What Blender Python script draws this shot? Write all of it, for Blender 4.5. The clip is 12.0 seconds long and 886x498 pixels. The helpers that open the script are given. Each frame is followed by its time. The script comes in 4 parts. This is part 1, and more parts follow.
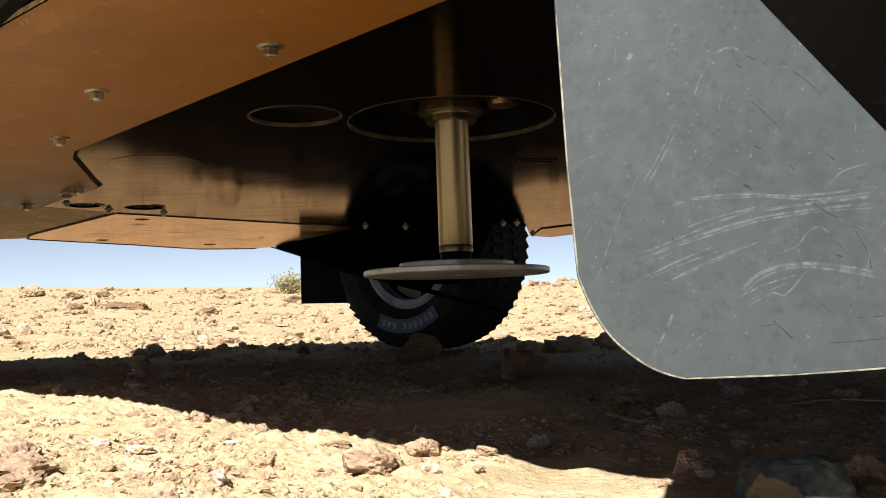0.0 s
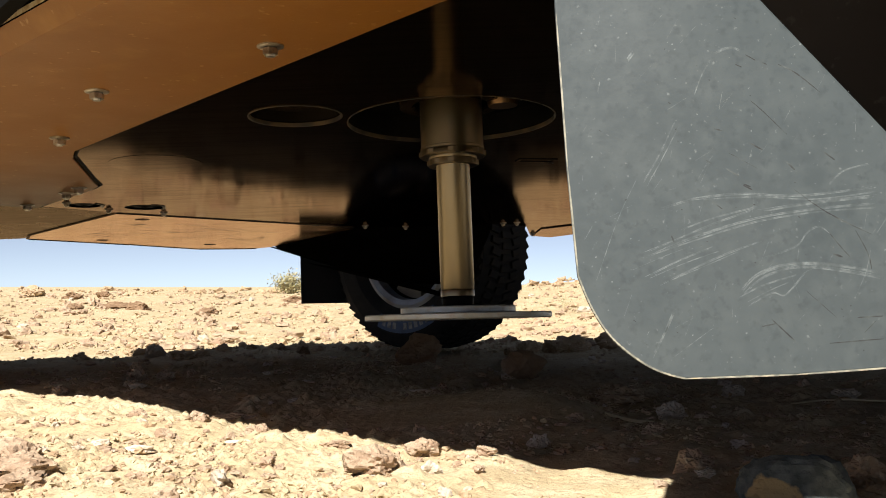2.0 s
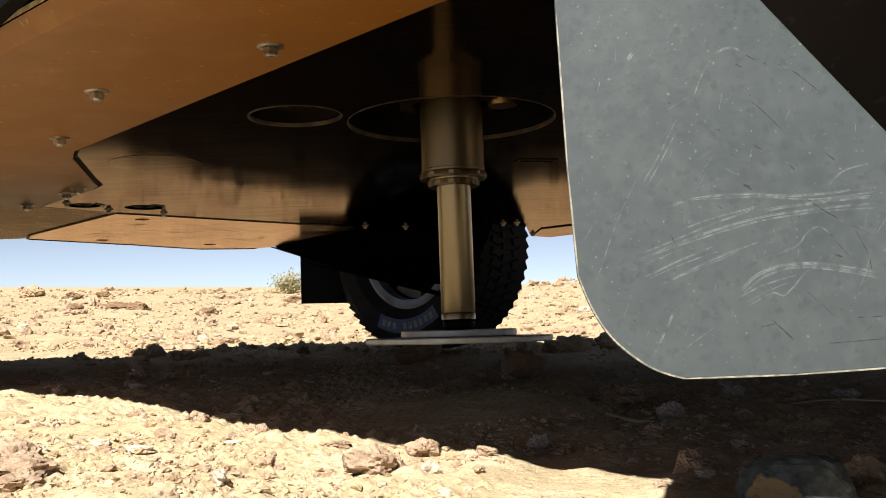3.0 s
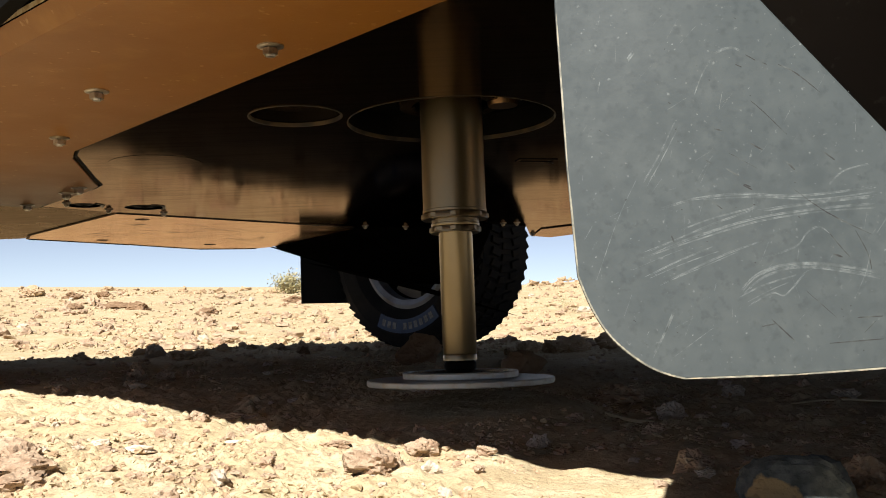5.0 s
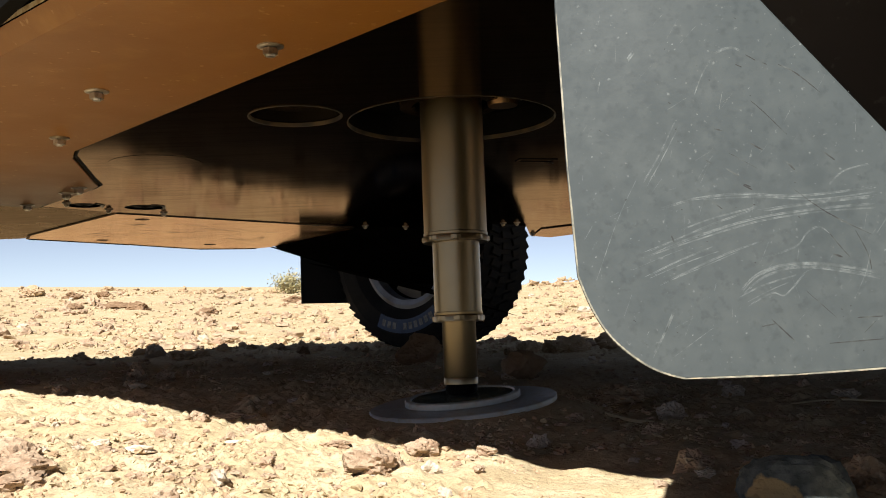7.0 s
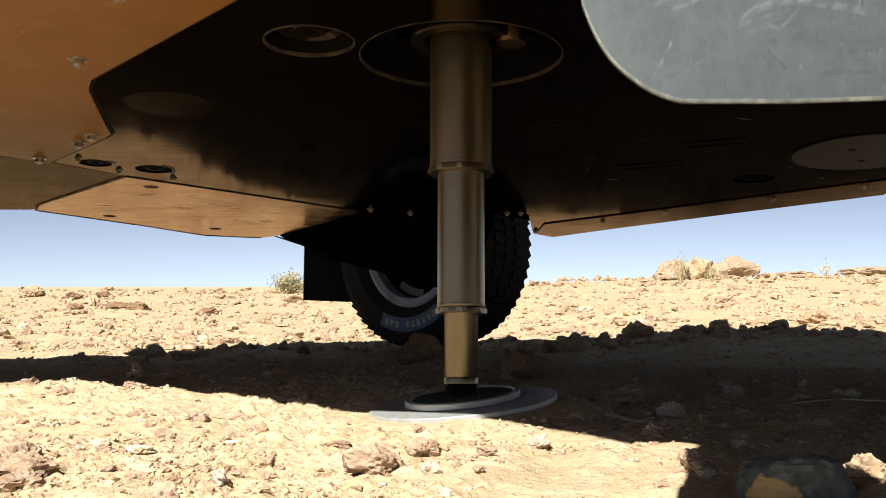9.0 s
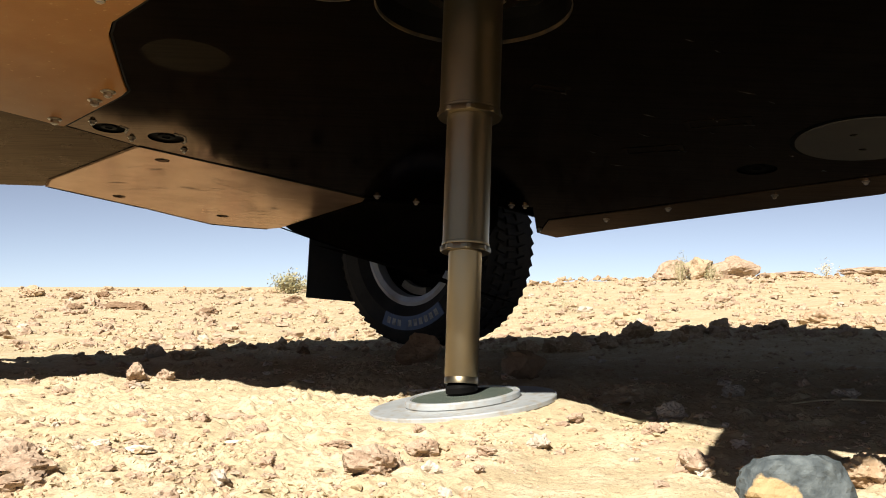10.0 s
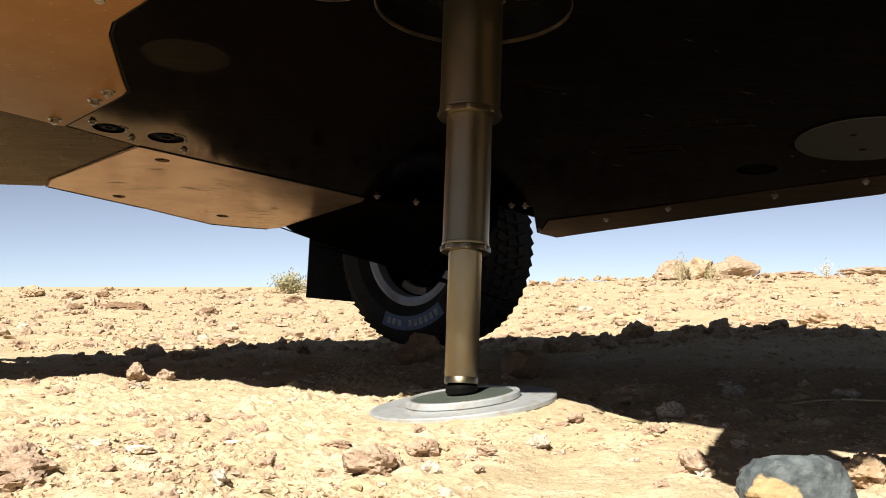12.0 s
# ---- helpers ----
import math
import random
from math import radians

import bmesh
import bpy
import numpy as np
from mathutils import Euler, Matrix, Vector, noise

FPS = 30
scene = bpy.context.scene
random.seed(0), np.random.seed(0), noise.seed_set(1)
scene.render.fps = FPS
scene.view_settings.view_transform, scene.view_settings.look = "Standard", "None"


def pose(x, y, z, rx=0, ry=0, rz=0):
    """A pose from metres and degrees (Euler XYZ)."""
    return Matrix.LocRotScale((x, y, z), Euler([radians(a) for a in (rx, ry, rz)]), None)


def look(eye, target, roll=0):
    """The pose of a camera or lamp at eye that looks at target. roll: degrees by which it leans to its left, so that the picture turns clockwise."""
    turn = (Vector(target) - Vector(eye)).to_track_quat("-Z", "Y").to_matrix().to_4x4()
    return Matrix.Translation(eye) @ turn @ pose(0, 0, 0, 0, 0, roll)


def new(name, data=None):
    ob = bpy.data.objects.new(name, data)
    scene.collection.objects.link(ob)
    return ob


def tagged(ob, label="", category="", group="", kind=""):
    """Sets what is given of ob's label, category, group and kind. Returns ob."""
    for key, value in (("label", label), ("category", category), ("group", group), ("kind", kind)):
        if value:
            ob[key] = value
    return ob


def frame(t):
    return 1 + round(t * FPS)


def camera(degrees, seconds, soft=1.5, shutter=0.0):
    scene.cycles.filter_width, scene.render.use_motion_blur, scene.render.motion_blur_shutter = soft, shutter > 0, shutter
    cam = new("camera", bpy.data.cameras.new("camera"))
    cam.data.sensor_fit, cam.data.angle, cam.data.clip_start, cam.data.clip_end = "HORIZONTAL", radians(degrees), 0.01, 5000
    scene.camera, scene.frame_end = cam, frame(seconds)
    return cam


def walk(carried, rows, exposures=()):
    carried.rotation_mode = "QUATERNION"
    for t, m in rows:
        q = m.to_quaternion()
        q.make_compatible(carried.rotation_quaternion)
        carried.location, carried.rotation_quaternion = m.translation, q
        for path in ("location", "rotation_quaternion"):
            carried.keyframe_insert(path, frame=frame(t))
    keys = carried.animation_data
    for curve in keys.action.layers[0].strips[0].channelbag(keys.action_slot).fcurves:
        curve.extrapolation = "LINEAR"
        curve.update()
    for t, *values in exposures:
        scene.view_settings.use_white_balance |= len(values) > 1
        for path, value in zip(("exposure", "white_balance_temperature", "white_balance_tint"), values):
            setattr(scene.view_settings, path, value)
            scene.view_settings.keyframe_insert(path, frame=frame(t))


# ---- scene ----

# ---- camera ----
cam = camera(44.85, 12.0, soft=1.0, shutter=0.4)
EYE = 0.245
STAND = look((0, 0, EYE), (0, 10, EYE + 0.3368))
walk(cam, [(0, STAND), (12, STAND)])

# ---- light ----
SUN_WAY = Vector((0.355, 0.96, -1.0)).normalized()      # the way sunlight travels
sun = new("sun", bpy.data.lights.new("sun", "SUN"))
sun.data.energy, sun.data.angle, sun.data.color = 5.0, radians(0.5), (1.0, 0.97, 0.91)
sun.rotation_euler = SUN_WAY.to_track_quat("-Z", "Y").to_euler()
world = bpy.data.worlds.new("sky")
scene.world = world
world.use_nodes = True
wn = world.node_tree
sky = wn.nodes.new("ShaderNodeTexSky")
sky.sky_type, sky.sun_disc = "NISHITA", False
sky.sun_elevation = math.asin(-SUN_WAY.z)
sky.sun_rotation = math.atan2(-SUN_WAY.x, -SUN_WAY.y)
sky.altitude, sky.air_density, sky.dust_density, sky.ozone_density = 3000, 0.45, 0.0, 4.0
pale = wn.nodes.new("ShaderNodeHueSaturation")
pale.inputs["Hue"].default_value, pale.inputs["Saturation"].default_value = 0.497, 0.56
wn.links.new(sky.outputs[0], pale.inputs["Color"])
wn.links.new(pale.outputs[0], wn.nodes["Background"].inputs[0])
wn.nodes["Background"].inputs[1].default_value = 0.046
scene.view_settings.exposure = 1.15


# ---- materials ----
def material(name, colour, rough=0.5, metal=0.0, spots=(), bump=(), rough_spots=None, coat=0.0, spec=0.5, tint=(1, 1, 1)):
    """spots: (scale, contrast low, high, second colour); bump: (scale, strength, distance)."""
    m = bpy.data.materials.new(name)
    m.use_nodes = True
    n, l = m.node_tree.nodes, m.node_tree.links
    b = n["Principled BSDF"]
    b.inputs["Base Color"].default_value = (*colour, 1)
    b.inputs["Roughness"].default_value, b.inputs["Metallic"].default_value = rough, metal
    b.inputs["Coat Weight"].default_value = coat
    b.inputs["Specular IOR Level"].default_value = spec
    b.inputs["Specular Tint"].default_value = (*tint, 1)
    at = n.new("ShaderNodeTexCoord")
    last = None
    for scale, low, high, second in spots:
        tex = n.new("ShaderNodeTexNoise")
        tex.inputs["Scale"].default_value, tex.inputs["Detail"].default_value = scale, 6
        l.new(at.outputs["Object"], tex.inputs["Vector"])
        ramp = n.new("ShaderNodeMapRange")
        ramp.inputs[1].default_value, ramp.inputs[2].default_value = low, high
        l.new(tex.outputs["Fac"], ramp.inputs[0])
        mix = n.new("ShaderNodeMix")
        mix.data_type = "RGBA"
        if last:
            l.new(last, mix.inputs["A"])
        else:
            mix.inputs["A"].default_value = (*colour, 1)
        mix.inputs["B"].default_value = (*second, 1)
        l.new(ramp.outputs[0], mix.inputs["Factor"])
        last = mix.outputs["Result"]
    if last:
        l.new(last, b.inputs["Base Color"])
    normal = None
    for scale, strength, distance in bump:
        tex = n.new("ShaderNodeTexNoise")
        tex.inputs["Scale"].default_value, tex.inputs["Detail"].default_value = scale, 8
        l.new(at.outputs["Object"], tex.inputs["Vector"])
        bm_ = n.new("ShaderNodeBump")
        bm_.inputs["Strength"].default_value, bm_.inputs["Distance"].default_value = strength, distance
        l.new(tex.outputs["Fac"], bm_.inputs["Height"])
        if normal:
            l.new(normal, bm_.inputs["Normal"])
        normal = bm_.outputs[0]
    if normal:
        l.new(normal, b.inputs["Normal"])
    if rough_spots:
        scale, low, high = rough_spots
        tex = n.new("ShaderNodeTexNoise")
        tex.inputs["Scale"].default_value, tex.inputs["Detail"].default_value = scale, 6
        l.new(at.outputs["Object"], tex.inputs["Vector"])
        ramp = n.new("ShaderNodeMapRange")
        ramp.inputs[3].default_value, ramp.inputs[4].default_value = low, high
        l.new(tex.outputs["Fac"], ramp.inputs[0])
        l.new(ramp.outputs[0], b.inputs["Roughness"])
    return m


def sandy_patch(m, centre, size, colour):
    """A crusted patch with a ragged outline round a place on the thing."""
    n, l = m.node_tree.nodes, m.node_tree.links
    b = n["Principled BSDF"]
    at, tex, away, add, ramp, mix = (n.new("ShaderNode" + k) for k in ("TexCoord", "TexNoise", "VectorMath", "Math", "MapRange", "Mix"))
    tex.inputs["Scale"].default_value, tex.inputs["Detail"].default_value = 40, 6
    l.new(at.outputs["Object"], tex.inputs["Vector"])
    away.operation = "DISTANCE"
    away.inputs[1].default_value = centre
    l.new(at.outputs["Object"], away.inputs[0])
    add.operation = "MULTIPLY_ADD"
    add.inputs[1].default_value = size * 0.9
    l.new(tex.outputs["Fac"], add.inputs[0])
    l.new(away.outputs["Value"], add.inputs[2])
    ramp.inputs[1].default_value, ramp.inputs[2].default_value = size * 1.5, size * 1.4
    l.new(add.outputs[0], ramp.inputs[0])
    mix.data_type = "RGBA"
    mix.inputs["B"].default_value = (*colour, 1)
    l.new(b.inputs["Base Color"].links[0].from_socket, mix.inputs["A"])
    l.new(ramp.outputs[0], mix.inputs["Factor"])
    l.new(mix.outputs["Result"], b.inputs["Base Color"])


def plate(name, base, second, gloss, ior, rough, streak):
    """A dusty plate: a dark base under a brownish gloss; streak: how much long scratches show in the relief."""
    m = material(name, base, 0.8, spots=[(5, 0.42, 0.7, second)], spec=0.0)
    n, l = m.node_tree.nodes, m.node_tree.links
    b, out = n["Principled BSDF"], n["Material Output"]
    shine, mix, fres = n.new("ShaderNodeBsdfGlossy"), n.new("ShaderNodeMixShader"), n.new("ShaderNodeFresnel")
    fres.inputs["IOR"].default_value = ior
    at, tex, ramp = n.new("ShaderNodeTexCoord"), n.new("ShaderNodeTexNoise"), n.new("ShaderNodeMapRange")
    tex.inputs["Scale"].default_value, tex.inputs["Detail"].default_value = 7, 7
    l.new(at.outputs["Object"], tex.inputs["Vector"])
    ramp.inputs[1].default_value, ramp.inputs[2].default_value = 0.3, 0.7
    ramp.inputs[3].default_value, ramp.inputs[4].default_value = rough
    l.new(tex.outputs["Fac"], ramp.inputs[0])
    l.new(ramp.outputs[0], shine.inputs["Roughness"])
    turn, long_, bump = n.new("ShaderNodeMapping"), n.new("ShaderNodeTexNoise"), n.new("ShaderNodeBump")
    turn.inputs["Rotation"].default_value, turn.inputs["Scale"].default_value = (0, 0, 0.12), (3, 60, 1)
    l.new(at.outputs["Object"], turn.inputs["Vector"])
    l.new(turn.outputs[0], long_.inputs["Vector"])
    long_.inputs["Scale"].default_value, long_.inputs["Detail"].default_value = 1.5, 5
    bump.inputs["Strength"].default_value, bump.inputs["Distance"].default_value = streak, 0.002
    l.new(long_.outputs["Fac"], bump.inputs["Height"])
    l.new(bump.outputs[0], shine.inputs["Normal"])
    tone = n.new("ShaderNodeMix")
    tone.data_type = "RGBA"
    tone.inputs["A"].default_value, tone.inputs["B"].default_value = (*gloss, 1), (*[0.78 * c for c in gloss], 1)
    grain = n.new("ShaderNodeMapRange")
    grain.inputs[1].default_value, grain.inputs[2].default_value = 0.45, 0.65
    l.new(long_.outputs["Fac"], grain.inputs[0])
    l.new(grain.outputs[0], tone.inputs["Factor"])
    l.new(tone.outputs["Result"], shine.inputs["Color"])
    l.new(fres.outputs[0], mix.inputs[0])
    l.new(b.outputs[0], mix.inputs[1])
    l.new(shine.outputs[0], mix.inputs[2])
    l.new(mix.outputs[0], out.inputs["Surface"])
    return m


M_SOIL = material("desert_soil", (0.45, 0.35, 0.215), 0.95, spots=[(0.7, 0.4, 0.7, (0.385, 0.303, 0.178)), (9, 0.45, 0.62, (0.49, 0.40, 0.26)), (70, 0.56, 0.7, (0.29, 0.21, 0.125)), (230, 0.58, 0.7, (0.28, 0.2, 0.12))],
                  bump=[(60, 0.22, 0.010), (210, 0.55, 0.004), (620, 0.5, 0.0014)], spec=0.1)
M_ROCK = material("sandstone", (0.37, 0.265, 0.165), 0.9, spots=[(14, 0.45, 0.65, (0.28, 0.18, 0.105)), (70, 0.5, 0.7, (0.44, 0.34, 0.23))], bump=[(25, 0.8, 0.01), (120, 0.7, 0.004)], spec=0.15)
M_CLOD = material("pinkish_clod", (0.37, 0.268, 0.185), 0.95, spots=[(30, 0.42, 0.62, (0.27, 0.18, 0.118)), (120, 0.55, 0.7, (0.45, 0.36, 0.26))], bump=[(60, 0.9, 0.008), (220, 0.8, 0.003)], spec=0.1)
M_ROCK_PALE = material("pale_limestone", (0.43, 0.355, 0.28), 0.9, spots=[(18, 0.45, 0.7, (0.34, 0.27, 0.2))], bump=[(30, 0.8, 0.008), (150, 0.6, 0.003)], spec=0.15)
M_QUARTZ = material("white_flake", (0.54, 0.48, 0.40), 0.85, spots=[(60, 0.42, 0.62, (0.42, 0.33, 0.24))], bump=[(150, 0.6, 0.002)], spec=0.2)
M_ROCK_RED = material("red_sandstone", (0.18, 0.11, 0.064), 0.9, spots=[(20, 0.45, 0.7, (0.25, 0.165, 0.10))], bump=[(25, 0.8, 0.01), (120, 0.7, 0.004)], spec=0.15)
M_ROCK_GREY = material("grey_basalt", (0.052, 0.061, 0.062), 0.75, spots=[(60, 0.42, 0.66, (0.105, 0.118, 0.116))], bump=[(60, 0.7, 0.006), (200, 0.6, 0.002)], spec=0.3)
sandy_patch(M_ROCK_GREY, (-0.042, -0.045, -0.012), 0.036, (0.36, 0.25, 0.12))
M_TAN = material("tan_composite", (0.205, 0.082, 0.008), 0.5, spots=[(3, 0.4, 0.8, (0.165, 0.064, 0.006)), (14, 0.55, 0.75, (0.225, 0.10, 0.016)), (60, 0.66, 0.72, (0.28, 0.15, 0.05))], bump=[(150, 0.08, 0.002)], rough_spots=(6, 0.35, 0.55), spec=0.3)
M_BELLY = plate("black_skid_plate", (0.002, 0.0017, 0.0013), (0.004, 0.0032, 0.0024), (0.60, 0.445, 0.325), 1.37, (0.06, 0.11), 0.008)
M_STRIP = plate("scuffed_skid_plate", (0.19, 0.12, 0.075), (0.30, 0.20, 0.135), (0.95, 0.67, 0.48), 2.2, (0.06, 0.20), 0.18)
M_BLACK = material("black_plastic", (0.004, 0.0038, 0.0035), 0.5, spots=[(6, 0.5, 0.7, (0.007, 0.0065, 0.006))], bump=[(200, 0.1, 0.001)], spec=0.02)
# near black stands in for the shade above the plate edges
M_SHELL = material("shade_black_shell", (0.004, 0.004, 0.004), 0.8, spots=[(3, 0.4, 0.8, (0.006, 0.0055, 0.005))], spec=0.03)
M_LINER = material("dusty_liner", (0.032, 0.027, 0.024), 0.8, spots=[(14, 0.4, 0.7, (0.042, 0.036, 0.031)), (90, 0.62, 0.72, (0.06, 0.052, 0.044))], spec=0.15)
M_STEEL = material("turned_steel", (0.255, 0.208, 0.133), 0.34, 1.0, spots=[(7, 0.4, 0.7, (0.22, 0.176, 0.108))], rough_spots=(30, 0.30, 0.38))
M_BOLT = material("zinc_bolt", (0.48, 0.44, 0.37), 0.33, 1.0, spots=[(60, 0.45, 0.65, (0.22, 0.18, 0.13))])
M_SHEET = material("scratched_grey_sheet", (0.047, 0.057, 0.060), 0.4, spots=[(5, 0.38, 0.62, (0.038, 0.047, 0.050)), (70, 0.42, 0.7, (0.053, 0.063, 0.065)), (160, 0.54, 0.72, (0.036, 0.044, 0.047)), (240, 0.66, 0.74, (0.10, 0.112, 0.113))], bump=[(10, 0.10, 0.012), (300, 0.08, 0.001)], rough_spots=(12, 0.28, 0.55))
M_SCRATCH = material("bright_scratch", (0.12, 0.136, 0.138), 0.5, 0.0, spots=[(160, 0.38, 0.58, (0.056, 0.067, 0.069))])
M_DARKMARK = material("dark_scratch", (0.015, 0.016, 0.016), 0.7, spots=[(90, 0.45, 0.65, (0.06, 0.07, 0.07))])
M_FOOT = material("foot_aluminium", (0.43, 0.44, 0.43), 0.4, 0.35, spots=[(12, 0.4, 0.7, (0.34, 0.35, 0.34)), (60, 0.5, 0.7, (0.36, 0.32, 0.26))], bump=[(60, 0.1, 0.002)])
M_WORN = material("pale_worn_edge", (0.5, 0.42, 0.28), 0.7, spots=[(60, 0.45, 0.6, (0.3, 0.2, 0.09))])
M_EDGE = material("pale_cut_edge", (0.27, 0.25, 0.19), 0.6, spots=[(120, 0.4, 0.6, (0.12, 0.12, 0.10))])
M_FAIRING = plate("satin_black_fairing", (0.006, 0.005, 0.004), (0.012, 0.010, 0.007), (0.45, 0.34, 0.24), 1.28, (0.22, 0.36), 0.1)
M_COVER = material("dull_grey_cover", (0.06, 0.054, 0.045), 0.5, spots=[(12, 0.4, 0.7, (0.075, 0.068, 0.055))], bump=[(120, 0.1, 0.001)])
M_COVER_BLACK = plate("matt_black_cover", (0.009, 0.0075, 0.0055), (0.012, 0.010, 0.0075), (0.66, 0.5, 0.37), 1.36, (0.09, 0.15), 0.05)
M_SCUFF = material("dark_scuff", (0.13, 0.08, 0.045), 0.5, spots=[(50, 0.4, 0.6, (0.24, 0.155, 0.09))])
M_LIP = material("worn_edge", (0.085, 0.056, 0.024), 0.5, spots=[(30, 0.4, 0.6, (0.018, 0.013, 0.008))])
M_TORN = material("torn_plate_edge", (0.13, 0.095, 0.06), 0.4, spots=[(90, 0.42, 0.6, (0.05, 0.035, 0.02))], bump=[(200, 0.5, 0.002)])
M_BRONZE = material("bronze", (0.4, 0.25, 0.13), 0.35, 1.0, spots=[(20, 0.4, 0.7, (0.3, 0.18, 0.09))])
M_RUBBER = material("tyre_rubber", (0.012, 0.011, 0.011), 0.75, spots=[(9, 0.5, 0.75, (0.025, 0.022, 0.018))], bump=[(120, 0.2, 0.002)], spec=0.15)
M_RIM = material("silver_rim", (0.34, 0.36, 0.40), 0.45, 0.5, spots=[(9, 0.45, 0.7, (0.22, 0.2, 0.18))])
M_BLUE = material("blue_tyre_marking", (0.035, 0.07, 0.15), 0.6, spots=[(30, 0.5, 0.7, (0.03, 0.05, 0.1))])
M_WHITE = material("white_tyre_marking", (0.22, 0.23, 0.24), 0.6, spots=[(60, 0.45, 0.65, (0.10, 0.11, 0.12))])
M_FAR_FLAP = material("weathered_black_rubber", (0.012, 0.0115, 0.0115), 0.55, spots=[(8, 0.4, 0.7, (0.017, 0.016, 0.0155))], bump=[(160, 0.15, 0.001)], spec=0.3)
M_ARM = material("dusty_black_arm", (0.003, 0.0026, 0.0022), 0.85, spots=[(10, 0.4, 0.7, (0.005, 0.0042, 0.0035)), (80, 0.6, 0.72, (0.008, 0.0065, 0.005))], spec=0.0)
M_BRAKE = material("pale_grey_casting", (0.13, 0.118, 0.095), 0.6, spots=[(25, 0.4, 0.7, (0.09, 0.08, 0.064))], bump=[(120, 0.3, 0.002)])
M_RECESS = material("oily_metal_recess", (0.05, 0.042, 0.026), 0.35, 0.3, spots=[(9, 0.42, 0.58, (0.006, 0.005, 0.0035)), (60, 0.5, 0.7, (0.02, 0.015, 0.009))])
M_BAND = plate("brown_edge_plate", (0.032, 0.022, 0.014), (0.045, 0.031, 0.019), (0.72, 0.52, 0.38), 1.5, (0.14, 0.24), 0.05)
M_LEAF = material("dry_shrub", (0.22, 0.20, 0.09), 0.8, spots=[(20, 0.4, 0.7, (0.36, 0.30, 0.16))])
M_JOINT = material("dark_green_rubber", (0.085, 0.10, 0.08), 0.22, spots=[(20, 0.4, 0.7, (0.11, 0.12, 0.095))])
M_STALK = material("dry_stalk", (0.5, 0.42, 0.26), 0.8, spots=[(20, 0.4, 0.7, (0.36, 0.29, 0.16))])


# ---- mesh helpers ----
def mesh_of(bm, name, mat, smooth=False):
    me = bpy.data.meshes.new(name)
    bm.normal_update()
    bm.to_mesh(me)
    bm.free()
    me.materials.append(mat)
    if smooth:
        me.polygons.foreach_set("use_smooth", [True] * len(me.polygons))
        me.set_sharp_from_angle(angle=radians(32))
    return me


def part(name, bm, mat, parent, label="", smooth=False):
    ob = new(name, mesh_of(bm, name, mat, smooth))
    ob.parent = parent
    if label:
        ob["label"] = label
    return ob


def thing(name, label, category, group="", kind="", m=None):
    ob = tagged(new(name), label, category, group, kind)
    if m is not None:
        ob.matrix_basis = m
    return ob


def circle(cx, cy, r, n=24):
    return [(cx + r * math.cos(2 * math.pi * i / n), cy + r * math.sin(2 * math.pi * i / n)) for i in range(n)]


def slab(outline, z0, z1, holes=(), bevel=0.0):
    """A plate with its outline and holes in the xy plane, from z0 up to z1."""
    bm = bmesh.new()
    loops = []
    for loop in (outline, *holes):
        vs = [bm.verts.new((x, y, z0)) for x, y in loop]
        loops += [bm.edges.new((a, b)) for a, b in zip(vs, vs[1:] + vs[:1])]
    made = bmesh.ops.triangle_fill(bm, use_beauty=True, use_dissolve=False, edges=loops)
    faces = [f for f in made["geom"] if isinstance(f, bmesh.types.BMFace)]
    up = bmesh.ops.extrude_face_region(bm, geom=faces)
    bmesh.ops.translate(bm, vec=(0, 0, z1 - z0), verts=[v for v in up["geom"] if isinstance(v, bmesh.types.BMVert)])
    bmesh.ops.recalc_face_normals(bm, faces=bm.faces)
    if bevel:
        sharp = [e for e in bm.edges if len(e.link_faces) == 2 and e.calc_face_angle() > 0.9]
        bmesh.ops.bevel(bm, geom=sharp, offset=bevel, segments=2, profile=0.5, affect="EDGES")
    return bm


def lathe(profile, n=48, bm=None):
    """Turns (radius, height) pairs round the z axis; the profile closes on the axis or on itself."""
    bm = bm or bmesh.new()
    rings = [[bm.verts.new((r * math.cos(2 * math.pi * i / n), r * math.sin(2 * math.pi * i / n), z)) for i in range(n)] for r, z in profile]
    for a, b in zip(rings, rings[1:]):
        for i in range(n):
            bm.faces.new((a[i], a[(i + 1) % n], b[(i + 1) % n], b[i]))
    for ring, flip in ((rings[0], True), (rings[-1], False)):
        if profile[0] != profile[-1]:
            bm.faces.new(ring[::-1] if flip else ring)
    if profile[0] == profile[-1]:
        bmesh.ops.remove_doubles(bm, verts=bm.verts, dist=1e-6)
    bmesh.ops.recalc_face_normals(bm, faces=bm.faces)
    return bm


def hull(points, bevel=0.0):
    bm = bmesh.new()
    for p in points:
        bm.verts.new(p)
    made = bmesh.ops.convex_hull(bm, input=bm.verts)
    bmesh.ops.delete(bm, geom=[v for v in made["geom_interior"] if isinstance(v, bmesh.types.BMVert)], context="VERTS")
    bmesh.ops.recalc_face_normals(bm, faces=bm.faces)
    if bevel:
        bmesh.ops.bevel(bm, geom=bm.edges[:], offset=bevel, segments=2, profile=0.5, affect="EDGES")
    return bm


